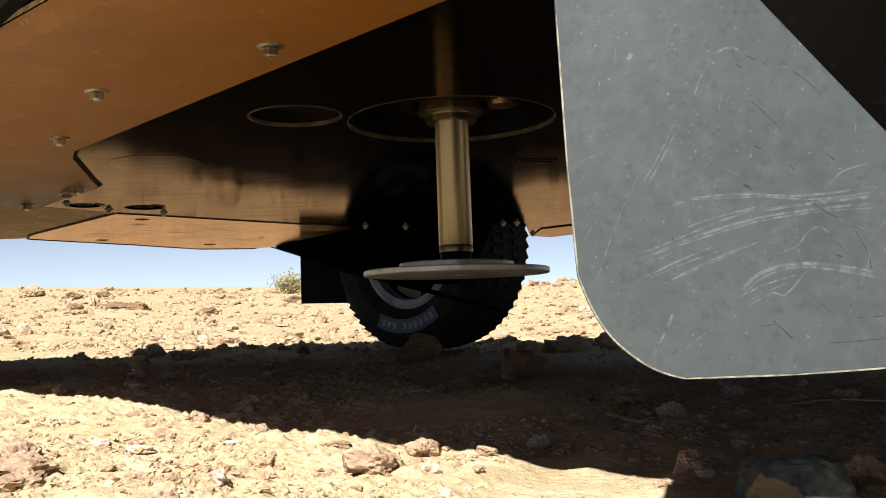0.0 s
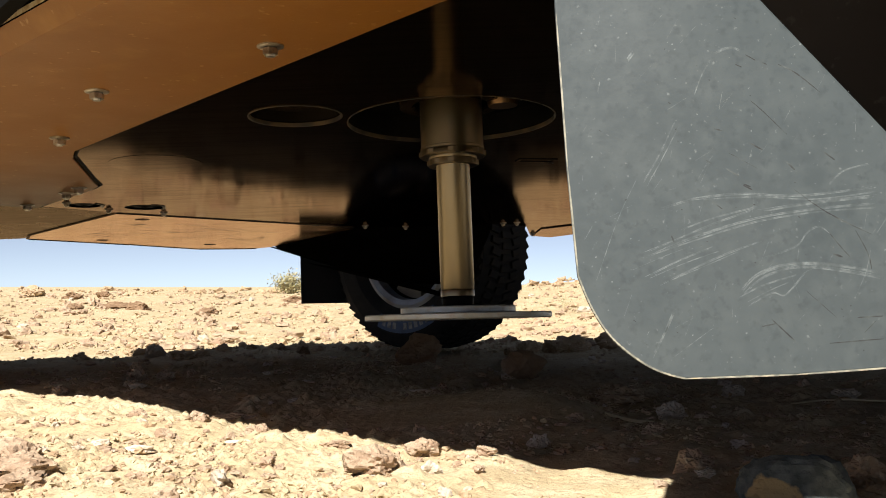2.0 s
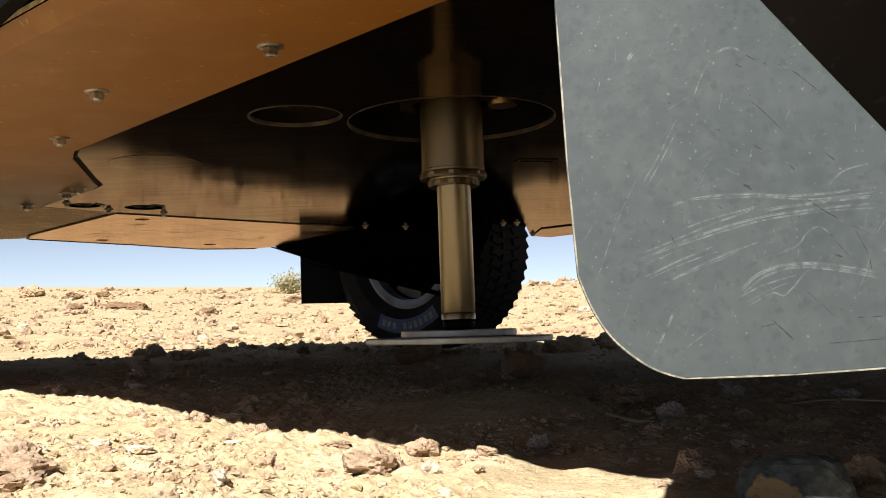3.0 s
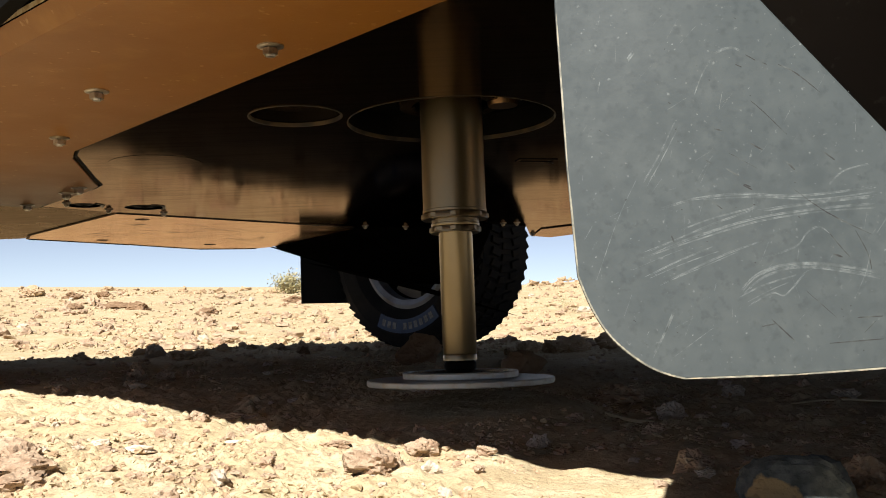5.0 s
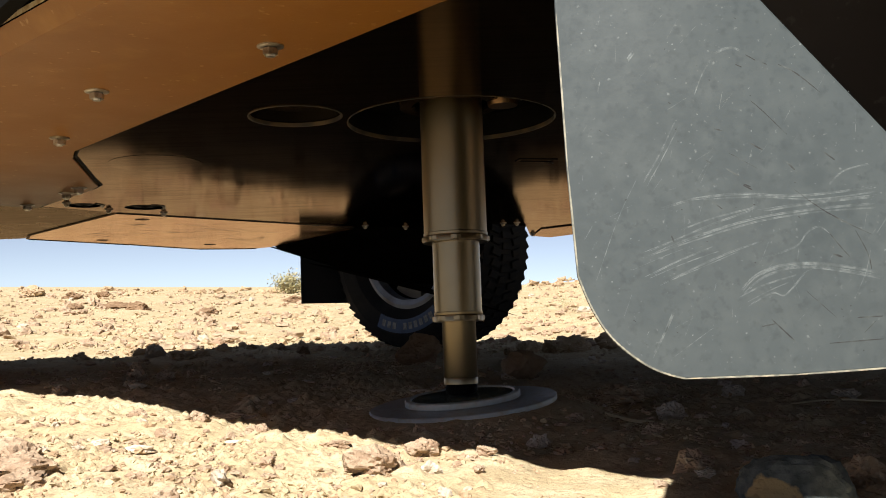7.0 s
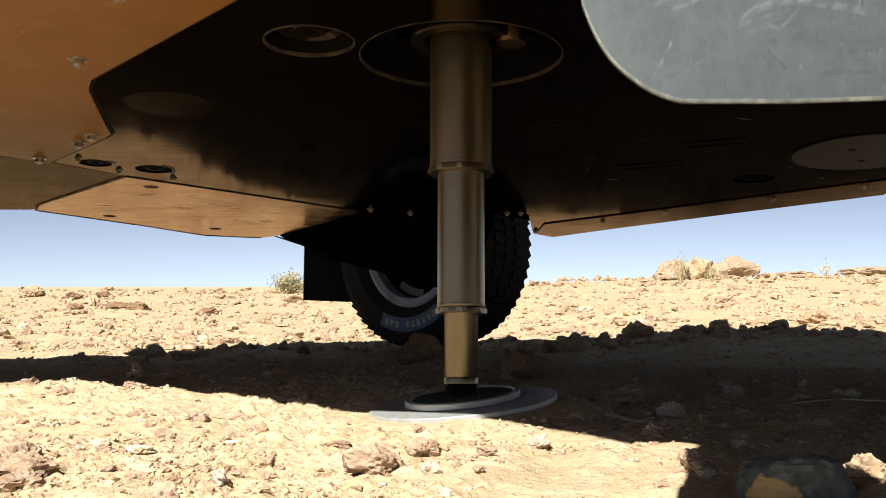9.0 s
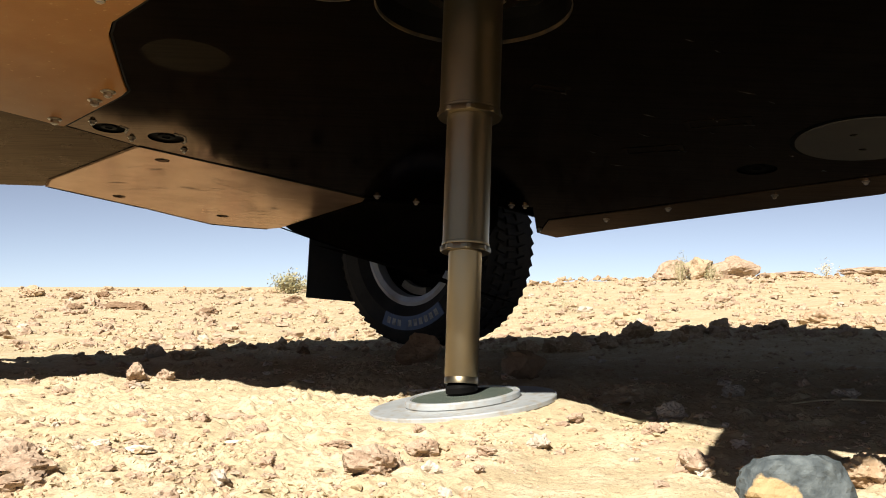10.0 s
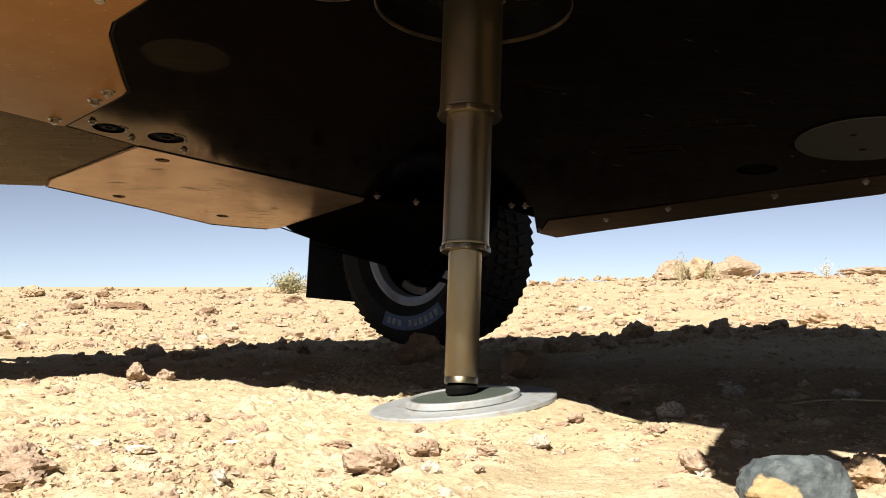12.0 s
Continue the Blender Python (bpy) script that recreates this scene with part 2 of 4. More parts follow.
def sweep(points, wide, tall, z):
    """A low ridge along a line on the plate's underside, rounded by its three faces."""
    bm = bmesh.new()
    rows = []
    for i, p in enumerate(points):
        a, b = Vector(points[max(0, i - 1)]), Vector(points[min(len(points) - 1, i + 1)])
        d = (b - a).normalized()
        n_ = Vector((-d.y, d.x)) * wide / 2
        rows.append([bm.verts.new((p[0] + n_.x * k, p[1] + n_.y * k, z - h)) for k, h in ((-1, 0), (-0.7, tall * 0.8), (0, tall), (0.7, tall * 0.8), (1, 0))])
    for a, b in zip(rows, rows[1:]):
        for k in range(5):
            bm.faces.new((a[k], a[(k + 1) % 5], b[(k + 1) % 5], b[k]))
    bm.faces.new(rows[0])
    bm.faces.new(rows[-1])
    bmesh.ops.recalc_face_normals(bm, faces=bm.faces)
    return bm


def bent_lip(line, out, rise, z):
    """A thin strip that leaves a plate's near edge outwards and upwards."""
    bm = bmesh.new()
    dx, dy = -0.65, -0.76
    rows = [[bm.verts.new(v) for v in ((x, y, z), (x + dx * out, y + dy * out, z + rise), (x + dx * (out - 0.004), y + dy * (out - 0.004), z + rise + 0.003), (x - dx * 0.004, y - dy * 0.004, z + 0.005))] for x, y in line]
    for a, b in zip(rows, rows[1:]):
        for k in range(4):
            bm.faces.new((a[k], a[(k + 1) % 4], b[(k + 1) % 4], b[k]))
    bm.faces.new(rows[0])
    bm.faces.new(rows[-1])
    bmesh.ops.recalc_face_normals(bm, faces=bm.faces)
    return bm


# ---- the ground ----
def step(a, b, x):
    k = min(1, max(0, (x - a) / (b - a)))
    return k * k * (3 - 2 * k)


def ground_z(x, y):
    z = -0.035 * step(2.4, 4.2, y) + step(4.6, 15, y) * (0.19 + 0.145 * step(-1, 5, x)) + 0.065 * step(0.2, 1.7, x) * step(3.3, 4.9, y) - 1.6 * step(15, 60, y)
    far = math.hypot(x, y - 3)
    z += 0.035 * noise.noise((x * 0.9, y * 0.9, 3)) * step(1.5, 5, far)
    z += 0.035 * noise.noise((x * 2.3, y * 1.1, 17)) * step(6, 12, y)
    z += 0.012 * noise.noise((x * 4, y * 4, 7)) + 0.013 * noise.noise((x * 10, y * 10, 1))
    bed = 1 - step(0.15, 0.34, math.hypot(x - 0.034, y - 2.007))
    z += bed * (0.0245 + 0.1057 * (x - 0.034) + 0.0337 * (y - 2.007) - z) * 0.85
    if far < 30:
        rough = (1 - 0.6 * bed) * (0.35 + 1.1 * max(0, noise.noise((x * 2.2, y * 2.2, 11)) + 0.35))
        k = noise.noise((x * 24, y * 24, 5))
        lump = max(0, noise.noise((x * 50, y * 62, 9)) - 0.14)
        z += rough * (0.017 * max(0, k - 0.12) + 0.012 * lump + 0.005 * max(0, noise.noise((x * 95, y * 95, 2))) * (1 + 3 * lump))
    return z


def spread(low, high, fine, out):
    vals = list(np.arange(low, high, fine))
    gap, a, b = fine, low, vals[-1]
    while b < out:
        gap *= 1.025 if gap < 0.12 else 1.25
        a, b = a - gap, b + gap
        vals = [a] + vals + [b]
    return vals


xs, ys = spread(-0.78, 0.78, 0.004, 900), spread(1.1, 2.5, 0.0052, 900)
verts = [(x, y, ground_z(x, y)) for y in ys for x in xs]
nx = len(xs)
faces = [(j * nx + i, j * nx + i + 1, j * nx + nx + i + 1, j * nx + nx + i) for j in range(len(ys) - 1) for i in range(nx - 1)]
me = bpy.data.meshes.new("ground")
me.from_pydata(verts, [], faces)
me.materials.append(M_SOIL)
me.polygons.foreach_set("use_smooth", [True] * len(faces))
tagged(new("ground", me), "pale sandy desert soil, crumbly and stony", "ground", kind="structure")

# ---- the vehicle: places in its own space, z up from the jack's foot joint ----
FOOT = Vector((0.0337, 2.0073, 0.0609))
TILT = Matrix(((0.99936, 0, -0.03578), (0.00239, 0.99777, 0.06667), (0.0357, -0.06671, 0.99713)))
SWING = Vector((-0.10382, 0.07178, -0.0019))
RISE, BELLY = 0.2535, 0.497
LIFT = [(0, 0), (8.0, 0), (8.25, 0.05), (8.5, 0.19), (8.8, 0.395), (9.0, 0.53), (9.2, 0.665), (9.5, 0.86), (9.75, 0.965), (10.0, 1), (10.3, 1), (12, 1)]


def turned(u):
    return (Matrix.Rotation(SWING.length * u, 3, SWING.normalized()) @ TILT)


def jack_pose(u):
    return Matrix.Translation(FOOT) @ turned(u).to_4x4()


def vehicle_pose(u):
    return jack_pose(u) @ Matrix.Translation((0, 0, RISE * u))


def pq(p, q):
    """A place p metres forward and q metres to the vehicle's right of the jack."""
    return (0.76 * p + 0.65 * q, -0.65 * p + 0.76 * q)


vehicle = thing("off_road_vehicle", "off-road vehicle with black and tan underbody plates, on desert soil", "vehicle", m=vehicle_pose(0))
JACK_HOLE = circle(0, -0.01, 0.197, 64)
VENT = circle(-0.285, -0.095, 0.085, 32)
SLOTS = [circle(-0.995, 0.885, 0.045, 24), circle(-0.852, 0.958, 0.052, 24), circle(0.88, 1.06, 0.058, 32)]
belly_outline = [(-0.019, -0.706), (-0.39, -0.29), (-0.755, 0.127), (-0.785, 0.2), (-0.838, 0.50), (-0.845, 0.56), (-0.87, 0.60), (-1.11, 0.872), (-0.955, 1.046),
                 (-0.31, 1.565), (-0.2, 1.60), (0.15, 1.62), (0.263, 1.62), (0.314, 2.015), (0.393, 2.083), (0.615, 1.88), (0.955, 1.59), (1.35, 1.268), pq(0.95, 1.84), pq(0.95, 1.15), pq(2.1, 1.1), pq(2.1, -0.2), pq(0.95, -0.25), pq(0.9, -0.5)]
part("skid_plate", slab(belly_outline, BELLY, BELLY + 0.006, [JACK_HOLE, VENT, *SLOTS]), M_BELLY, vehicle, "glossy black skid plate with a round opening")
tan_outline = [(-0.019, -0.712), (-0.39, -0.296), (-0.761, 0.125), (-0.791, 0.2), (-0.844, 0.50), (-0.851, 0.556), (-0.876, 0.594), (-1.116, 0.868), (-1.26, 0.73), (-1.15, 0.35), (-0.86, -0.33), (0.05, -1.225), pq(1.0, -0.9), pq(1.0, -0.55)]
part("side_plate", slab(tan_outline, BELLY - 0.006, BELLY + 0.004, bevel=0.002), M_TAN, vehicle, "tan composite underbody panel")
lip = [(-1.26, 0.73), (-1.15, 0.35), (-0.86, -0.33), (0.05, -1.225), (0.172, -1.332)]
part("side_lip", bent_lip(lip, 0.022, 0.024, BELLY - 0.006), M_TAN, vehicle, "upturned lip of the tan panel")
part("worn_rim", bent_lip([(x - 0.0245 * 0.65, y - 0.0245 * 0.76) for x, y in lip], 0.002, 0.006, BELLY + 0.0185), M_WORN, vehicle, "pale worn edge of the tan panel")
rear_outline = [(-0.957, 1.052), (-0.318, 1.572), (-0.33, 1.62), (-0.68, 2.085), (-0.74, 2.12), (-0.94, 2.075), (-1.156, 1.83), (-1.41, 1.57), (-1.37, 1.48)]
part("rear_plate", slab(rear_outline, BELLY - 0.002, BELLY + 0.006, [circle(-1.193, 1.67, 0.022, 16), circle(-0.876, 1.92, 0.022, 16), circle(-0.92, 1.187, 0.022, 16)], 0.001), M_STRIP, vehicle, "scuffed brown rear skid plate")
scuffs = bmesh.new()
rnd = random.Random(31)
for i in range(130):
    k, m_ = rnd.uniform(0.05, 0.9), rnd.uniform(0.05, 0.85)
    x, y = -1.37 + 0.42 * m_ + 0.65 * k * (1 - 0.3 * m_), 1.5 - 0.42 * m_ + 0.5 * k
    a, n_ = rnd.gauss(0.35, 0.5), rnd.uniform(0.01, 0.10)
    dx, dy, w = n_ * math.cos(a), n_ * math.sin(a), rnd.uniform(0.0003, 0.0014) * rnd.choice((1, 1, 1, 2.5))
    scuffs.faces.new([scuffs.verts.new(v) for v in ((x, y, BELLY - 0.0026), (x + dx * 0.5, y + dy * 0.5 - w, BELLY - 0.0026), (x + dx, y + dy, BELLY - 0.0026), (x + dx * 0.5, y + dy * 0.5 + w, BELLY - 0.0026))])
tagged(part("scuff", scuffs, M_SCUFF, vehicle, "dark scuff marks"), kind="stuff")
# wheel arch fairing beside the rear plate
fairing = [(-1.118, 0.876), (-0.962, 1.046), (-1.37, 1.475), (-1.42, 1.575), (-1.7, 1.58), (-2.1, 1.2), (-1.5, 0.78), (-1.27, 0.735)]
part("arch_fairing", hull([(x, y, BELLY + 0.001) for x, y in fairing] + [(x, y, BELLY + 0.08) for x, y in fairing], 0.004), M_FAIRING, vehicle, "black wheel arch fairing")


part("seal", sweep([(0.5 * (a[0] + b[0]) + 0.003, 0.5 * (a[1] + b[1])) for a, b in zip(belly_outline[:8], tan_outline[:8])], 0.0065, 0.003, BELLY), M_BLACK, vehicle, "black rubber seal along the panel edge")
for x, y, r in ((-1.193, 1.67, 0.03), (-0.876, 1.92, 0.03), (-0.92, 1.187, 0.03), (-0.995, 0.885, 0.056), (-0.852, 0.958, 0.062), (0.88, 1.06, 0.07)):
    plug = part("recessed_bolt", lathe([(r, BELLY + 0.0064), (r * 0.42, BELLY + 0.0064), (r * 0.40, BELLY + 0.002), (r * 0.2, BELLY + 0.001), (r * 0.18, BELLY + 0.005), (0.002, BELLY + 0.005), (0.002, BELLY + 0.02), (r, BELLY + 0.02), (r, BELLY + 0.0064)], 20), M_BLACK if r > 0.04 else M_FAIRING, vehicle, "recessed bolt")
    plug.matrix_basis = Matrix.Translation((x, y, 0))
for x, y, r, a0, a1 in ((-0.995, 0.885, 0.05, -0.6, 0.8), (-0.852, 0.958, 0.057, -0.9, 0.9)):
    arc = [(x + r * (1 + 0.05 * math.sin(7 * k + x * 9)) * math.cos(a0 + (a1 - a0) * k / 14), y + r * (1 + 0.05 * math.sin(5 * k)) * math.sin(a0 + (a1 - a0) * k / 14)) for k in range(15)]
    part("torn_lip", sweep(arc, 0.008, 0.0022, BELLY), M_TORN, vehicle, "torn bright lip of a hole")
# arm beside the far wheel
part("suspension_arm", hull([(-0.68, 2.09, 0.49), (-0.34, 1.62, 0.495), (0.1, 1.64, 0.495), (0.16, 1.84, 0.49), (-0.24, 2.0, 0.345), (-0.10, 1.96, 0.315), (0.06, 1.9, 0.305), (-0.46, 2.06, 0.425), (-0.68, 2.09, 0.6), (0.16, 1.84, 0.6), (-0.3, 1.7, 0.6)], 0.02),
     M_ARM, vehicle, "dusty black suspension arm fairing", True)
# seams and trims of the rear plate; the black one draws the step's shadow line
part("seam", sweep([(-0.957, 1.049), (-0.63, 1.312), (-0.316, 1.57)], 0.011, 0.0015, BELLY - 0.001), M_BLACK, vehicle, "black strip for the shadow line in the seam beside the rear plate")
part("seam", sweep([(-0.962, 1.05), (-1.17, 1.268), (-1.37, 1.478), (-1.415, 1.572)], 0.010, 0.0015, BELLY - 0.001), M_ROCK_RED, vehicle, "dull red seam beside the fairing")
part("trim", sweep([(-1.41, 1.572), (-1.28, 1.705), (-1.15, 1.838)], 0.003, 0.003, BELLY - 0.001), M_BLACK, vehicle, "thin black trim along the rear edge")
part("trim", sweep([(-0.95, 2.067), (-0.84, 2.10), (-0.74, 2.119)], 0.003, 0.003, BELLY - 0.001), M_BLACK, vehicle, "thin black trim along the rear edge")
part("worn_rim", sweep([(-1.15, 1.834), (-1.05, 1.953), (-0.945, 2.072)], 0.005, 0.003, BELLY - 0.001), M_WORN, vehicle, "pale worn rear edge")
# band along the far edge of the skid plate
part("edge_plate", slab([(0.396, 2.076), (0.615, 1.875), (0.955, 1.585), (1.345, 1.266), (1.29, 1.04), (0.93, 1.33), (0.60, 1.60), (0.335, 1.80), (0.322, 2.01)], BELLY - 0.004, BELLY - 0.0005, bevel=0.001), M_BAND, vehicle, "brownish band plate along the underbody edge")


# mud flaps
def smooth_line(pts, n=6):
    pts, fine = [Vector(p) for p in pts], []
    for i in range(len(pts) - 1):
        a0, a1, a2, a3 = pts[max(0, i - 1)], pts[i], pts[i + 1], pts[min(len(pts) - 1, i + 2)]
        for k in range(n):
            t = k / n
            fine.append(tuple(0.5 * (2 * a1 + (a2 - a0) * t + (2 * a0 - 5 * a1 + 4 * a2 - a3) * t * t + (3 * a1 - a0 - 3 * a2 + a3) * t ** 3)))
    return fine + [tuple(pts[-1])]


def flap_mesh(outline, thick):
    return slab(outline, 0, thick, bevel=0.0015)


upright = pose(0.0, -1.263, 0.0, 90)
near_outline = [(0.0553, 0.4865), (0.0572, 0.2925), (0.0601, 0.18), (0.064, 0.1034), (0.0728, 0.0801), (0.0854, 0.0597), (0.1038, 0.0432), (0.1193, 0.0345), (0.1348, 0.0297), (0.2095, 0.0297), (0.29, 0.0326), (0.4064, 0.0384), (0.4064, 0.0597), (0.2891, 0.1975), (0.2377, 0.2586), (0.2037, 0.2993), (0.1639, 0.3507), (0.1639, 0.4865)]
near_outline = near_outline[:3] + smooth_line(near_outline[3:9]) + near_outline[9:]
near_flap = part("mud_flap", flap_mesh(near_outline, 0.004), M_SHEET, vehicle, "scratched grey sheet mud flap with a rounded corner")
near_flap.matrix_basis = upright


def strokes(lines):
    """Thin raised bands (points, width) in the flap's own plane, just proud of its face."""
    bm = bmesh.new()
    for line, wide in lines:
        pts = [Vector(p) for p in line]
        fine = []
        for i in range(len(pts) - 1):
            a0, a1, a2, a3 = pts[max(0, i - 1)], pts[i], pts[i + 1], pts[min(len(pts) - 1, i + 2)]
            for k in range(8):
                t = k / 8
                fine.append(0.5 * (2 * a1 + (a2 - a0) * t + (2 * a0 - 5 * a1 + 4 * a2 - a3) * t * t + (3 * a1 - a0 - 3 * a2 + a3) * t ** 3))
        fine.append(pts[-1])
        rows = []
        for i, p in enumerate(fine):
            d = (fine[min(i + 1, len(fine) - 1)] - fine[max(i - 1, 0)]).normalized()
            side = Vector((-d.y, d.x)) * wide * 0.5 * (0.15 + 0.85 * math.sin(math.pi * (i + 0.3) / (len(fine))) ** 0.6)
            rows.append([bm.verts.new((*(p + side), 0.00405)), bm.verts.new((*(p - side), 0.00405))])
        for a, b in zip(rows, rows[1:]):
            bm.faces.new((a[0], a[1], b[1], b[0]))
    bmesh.ops.recalc_face_normals(bm, faces=bm.faces)
    return bm


rnd = random.Random(4)
bright = [
    ([(0.1096, 0.1179), (0.1355, 0.1275), (0.1613, 0.1372), (0.1914, 0.1467)], 0.00085),
    ([(0.1138, 0.1163), (0.1482, 0.1288), (0.1911, 0.1399), (0.2336, 0.1452), (0.2786, 0.1478)], 0.00127),
    ([(0.1116, 0.1153), (0.1481, 0.1262), (0.191, 0.1374), (0.2336, 0.1431), (0.2785, 0.1448)], 0.00076),
    ([(0.1357, 0.1328), (0.1615, 0.1414), (0.1957, 0.1487)], 0.00068),
    ([(0.1099, 0.1009), (0.1369, 0.1127), (0.1606, 0.1214)], 0.00085),
    ([(0.1202, 0.0953), (0.1472, 0.107), (0.1688, 0.1158), (0.1946, 0.1244)], 0.00102),
    ([(0.112, 0.0998), (0.1411, 0.1108), (0.1668, 0.1188)], 0.00051),
    ([(0.1235, 0.0966), (0.1515, 0.1071), (0.1773, 0.1171)], 0.00059),
    ([(0.0963, 0.1046), (0.1265, 0.1162), (0.1437, 0.122)], 0.00051),
    ([(0.1216, 0.1482), (0.1494, 0.1556), (0.1813, 0.1577), (0.2235, 0.1551), (0.2792, 0.1594)], 0.00136),
    ([(0.1494, 0.1546), (0.1917, 0.1552), (0.234, 0.152), (0.279, 0.1563)], 0.00085),
    ([(0.1913, 0.1446), (0.2339, 0.1498), (0.2789, 0.1531)], 0.00153)]
bright += [
    ([(0.176, 0.088), (0.1893, 0.1002), (0.2065, 0.1059), (0.2277, 0.1073), (0.253, 0.1038), (0.2764, 0.0985)], 0.00187),
    ([(0.1781, 0.0868), (0.1934, 0.0984), (0.2106, 0.1041), (0.2276, 0.1052), (0.2529, 0.1015), (0.2763, 0.0962)], 0.00136),
    ([(0.2064, 0.1038), (0.2276, 0.1039), (0.2528, 0.1), (0.2763, 0.0945)], 0.00085),
    ([(0.1759, 0.0848), (0.1932, 0.0927), (0.2168, 0.0992)], 0.00085),
    ([(0.1799, 0.0811), (0.1973, 0.0893), (0.2123, 0.0951)], 0.00059),
    ([(0.1809, 0.0783), (0.1993, 0.0871), (0.2087, 0.0857), (0.2254, 0.1031)], 0.00076),
    ([(0.194, 0.1117), (0.2177, 0.1193), (0.2265, 0.1285), (0.2352, 0.1324), (0.2434, 0.1268)], 0.00076),
    ([(0.0658, 0.1322), (0.0936, 0.1375)], 0.00059),
    ([(0.1077, 0.1688), (0.0938, 0.1418), (0.0771, 0.1)], 0.00051),
    ([(0.1126, 0.0437), (0.1241, 0.0644), (0.13, 0.0769)], 0.00111),
    ([(0.123, 0.0624), (0.13, 0.0769)], 0.00170),
    ([(0.1253, 0.0432), (0.1428, 0.0553), (0.1581, 0.0653)], 0.00051)]
bright += [
    ([(0.0622, 0.0995), (0.1042, 0.0916)], 0.00042),
    ([(0.078, 0.0735), (0.0857, 0.0806)], 0.00136),
    ([(0.2562, 0.0809), (0.2655, 0.0996), (0.2705, 0.1163)], 0.00051),
    ([(0.1109, 0.1643), (0.1262, 0.1881), (0.1396, 0.214)], 0.00085),
    ([(0.115, 0.1642), (0.1281, 0.185), (0.1409, 0.2079)], 0.00068),
    ([(0.1523, 0.2278), (0.1592, 0.2438), (0.1668, 0.2557)], 0.00076),
    ([(0.0623, 0.1661), (0.0779, 0.198)], 0.00059),
    ([(0.107, 0.2568), (0.1117, 0.2627)], 0.00204),
    ([(0.0846, 0.2343), (0.0864, 0.2413)], 0.00136),
    ([(0.2416, 0.1596), (0.2553, 0.1713), (0.2759, 0.1766)], 0.00068),
    ([(0.0575, 0.284), (0.068, 0.2927)], 0.00059),
    ([(0.168, 0.2597), (0.1803, 0.2633), (0.1883, 0.261)], 0.00170)]
dark = [
    ([(0.2195, 0.1595), (0.2379, 0.145), (0.2544, 0.1349), (0.2719, 0.1258)], 0.00085),
    ([(0.2414, 0.129), (0.2484, 0.1192), (0.2554, 0.1105)], 0.00085),
    ([(0.2438, 0.1131), (0.2501, 0.1107)], 0.00136),
    ([(0.1974, 0.0692), (0.2146, 0.0517)], 0.00102),
    ([(0.1908, 0.0642), (0.2004, 0.0659)], 0.00094),
    ([(0.2577, 0.0681), (0.2751, 0.0685)], 0.00102),
    ([(0.2368, 0.0509), (0.2744, 0.0527)], 0.00085),
    ([(0.2226, 0.0884), (0.2429, 0.0686)], 0.00042),
    ([(0.2605, 0.1294), (0.2682, 0.1122), (0.2698, 0.1015)], 0.00068),
    ([(0.161, 0.1531), (0.1681, 0.1475)], 0.00085),
    ([(0.1313, 0.1298), (0.1328, 0.1255)], 0.00119),
    ([(0.1837, 0.1639), (0.1899, 0.1605)], 0.00102),
    ([(0.2615, 0.0574), (0.2703, 0.0655)], 0.00059),
    ([(0.2142, 0.2499), (0.2261, 0.2434), (0.2427, 0.2286)], 0.00094)]
dark += [
    ([(0.1928, 0.2243), (0.2006, 0.2169), (0.217, 0.1991)], 0.00068),
    ([(0.1904, 0.1939), (0.1993, 0.1885)], 0.00119),
    ([(0.1724, 0.1763), (0.1812, 0.1705)], 0.00119),
    ([(0.1749, 0.1874), (0.1946, 0.1755)], 0.00051),
    ([(0.2418, 0.186), (0.2496, 0.1796)], 0.00111),
    ([(0.2151, 0.1798), (0.2209, 0.1735)], 0.00127),
    ([(0.1655, 0.205), (0.1715, 0.2033)], 0.00094),
    ([(0.1913, 0.2578), (0.1982, 0.2535)], 0.00085),
    ([(0.2012, 0.2524), (0.2061, 0.2502)], 0.00076),
    ([(0.1838, 0.251), (0.1882, 0.2488)], 0.00076),
    ([(0.184, 0.1647), (0.189, 0.1625)], 0.00102),
    ([(0.1584, 0.1829), (0.1624, 0.1803)], 0.00076)]
for i in range(130):
    x, z = rnd.uniform(0.07, 0.3), rnd.uniform(0.037, 0.29)
    bright.append(([(x, z), (x + rnd.uniform(0.0004, 0.0013), z + rnd.uniform(-0.0008, 0.001))], rnd.uniform(0.0004, 0.0012)))
for i in range(70):
    x, z, a, n_ = rnd.uniform(0.07, 0.3), rnd.uniform(0.037, 0.29), rnd.gauss(1.0, 0.35), rnd.uniform(0.003, 0.02)
    bright.append(([(x, z), (x + n_ * math.cos(a), z + n_ * math.sin(a))], rnd.uniform(0.00012, 0.0003)))
for i in range(40):
    x, z = rnd.uniform(0.07, 0.3), rnd.uniform(0.037, 0.29)
    dark.append(([(x, z), (x + rnd.uniform(0.0004, 0.0016), z + rnd.uniform(-0.0012, 0.0006))], rnd.uniform(0.0003, 0.0007)))
def sheaf(lines, fine):
    """Splits each mark into fine side-by-side scores of uneven length."""
    out = []
    for line, wide in lines:
        for k in range(max(1, round(wide / fine))):
            off = (k - 0.5 * (wide / fine - 1)) * fine * 1.5
            cut = rnd.uniform(0, 0.22) if len(line) > 2 else 0
            pts = [Vector(p) + Vector((-0.35, 0.94)) * (off + rnd.uniform(-0.0002, 0.0002)) for p in line]
            pts[0], pts[-1] = pts[0].lerp(pts[1], cut), pts[-1].lerp(pts[-2], cut * 0.7)
            out.append(([tuple(p) for p in pts], fine * rnd.uniform(0.6, 1.3)))
    return out


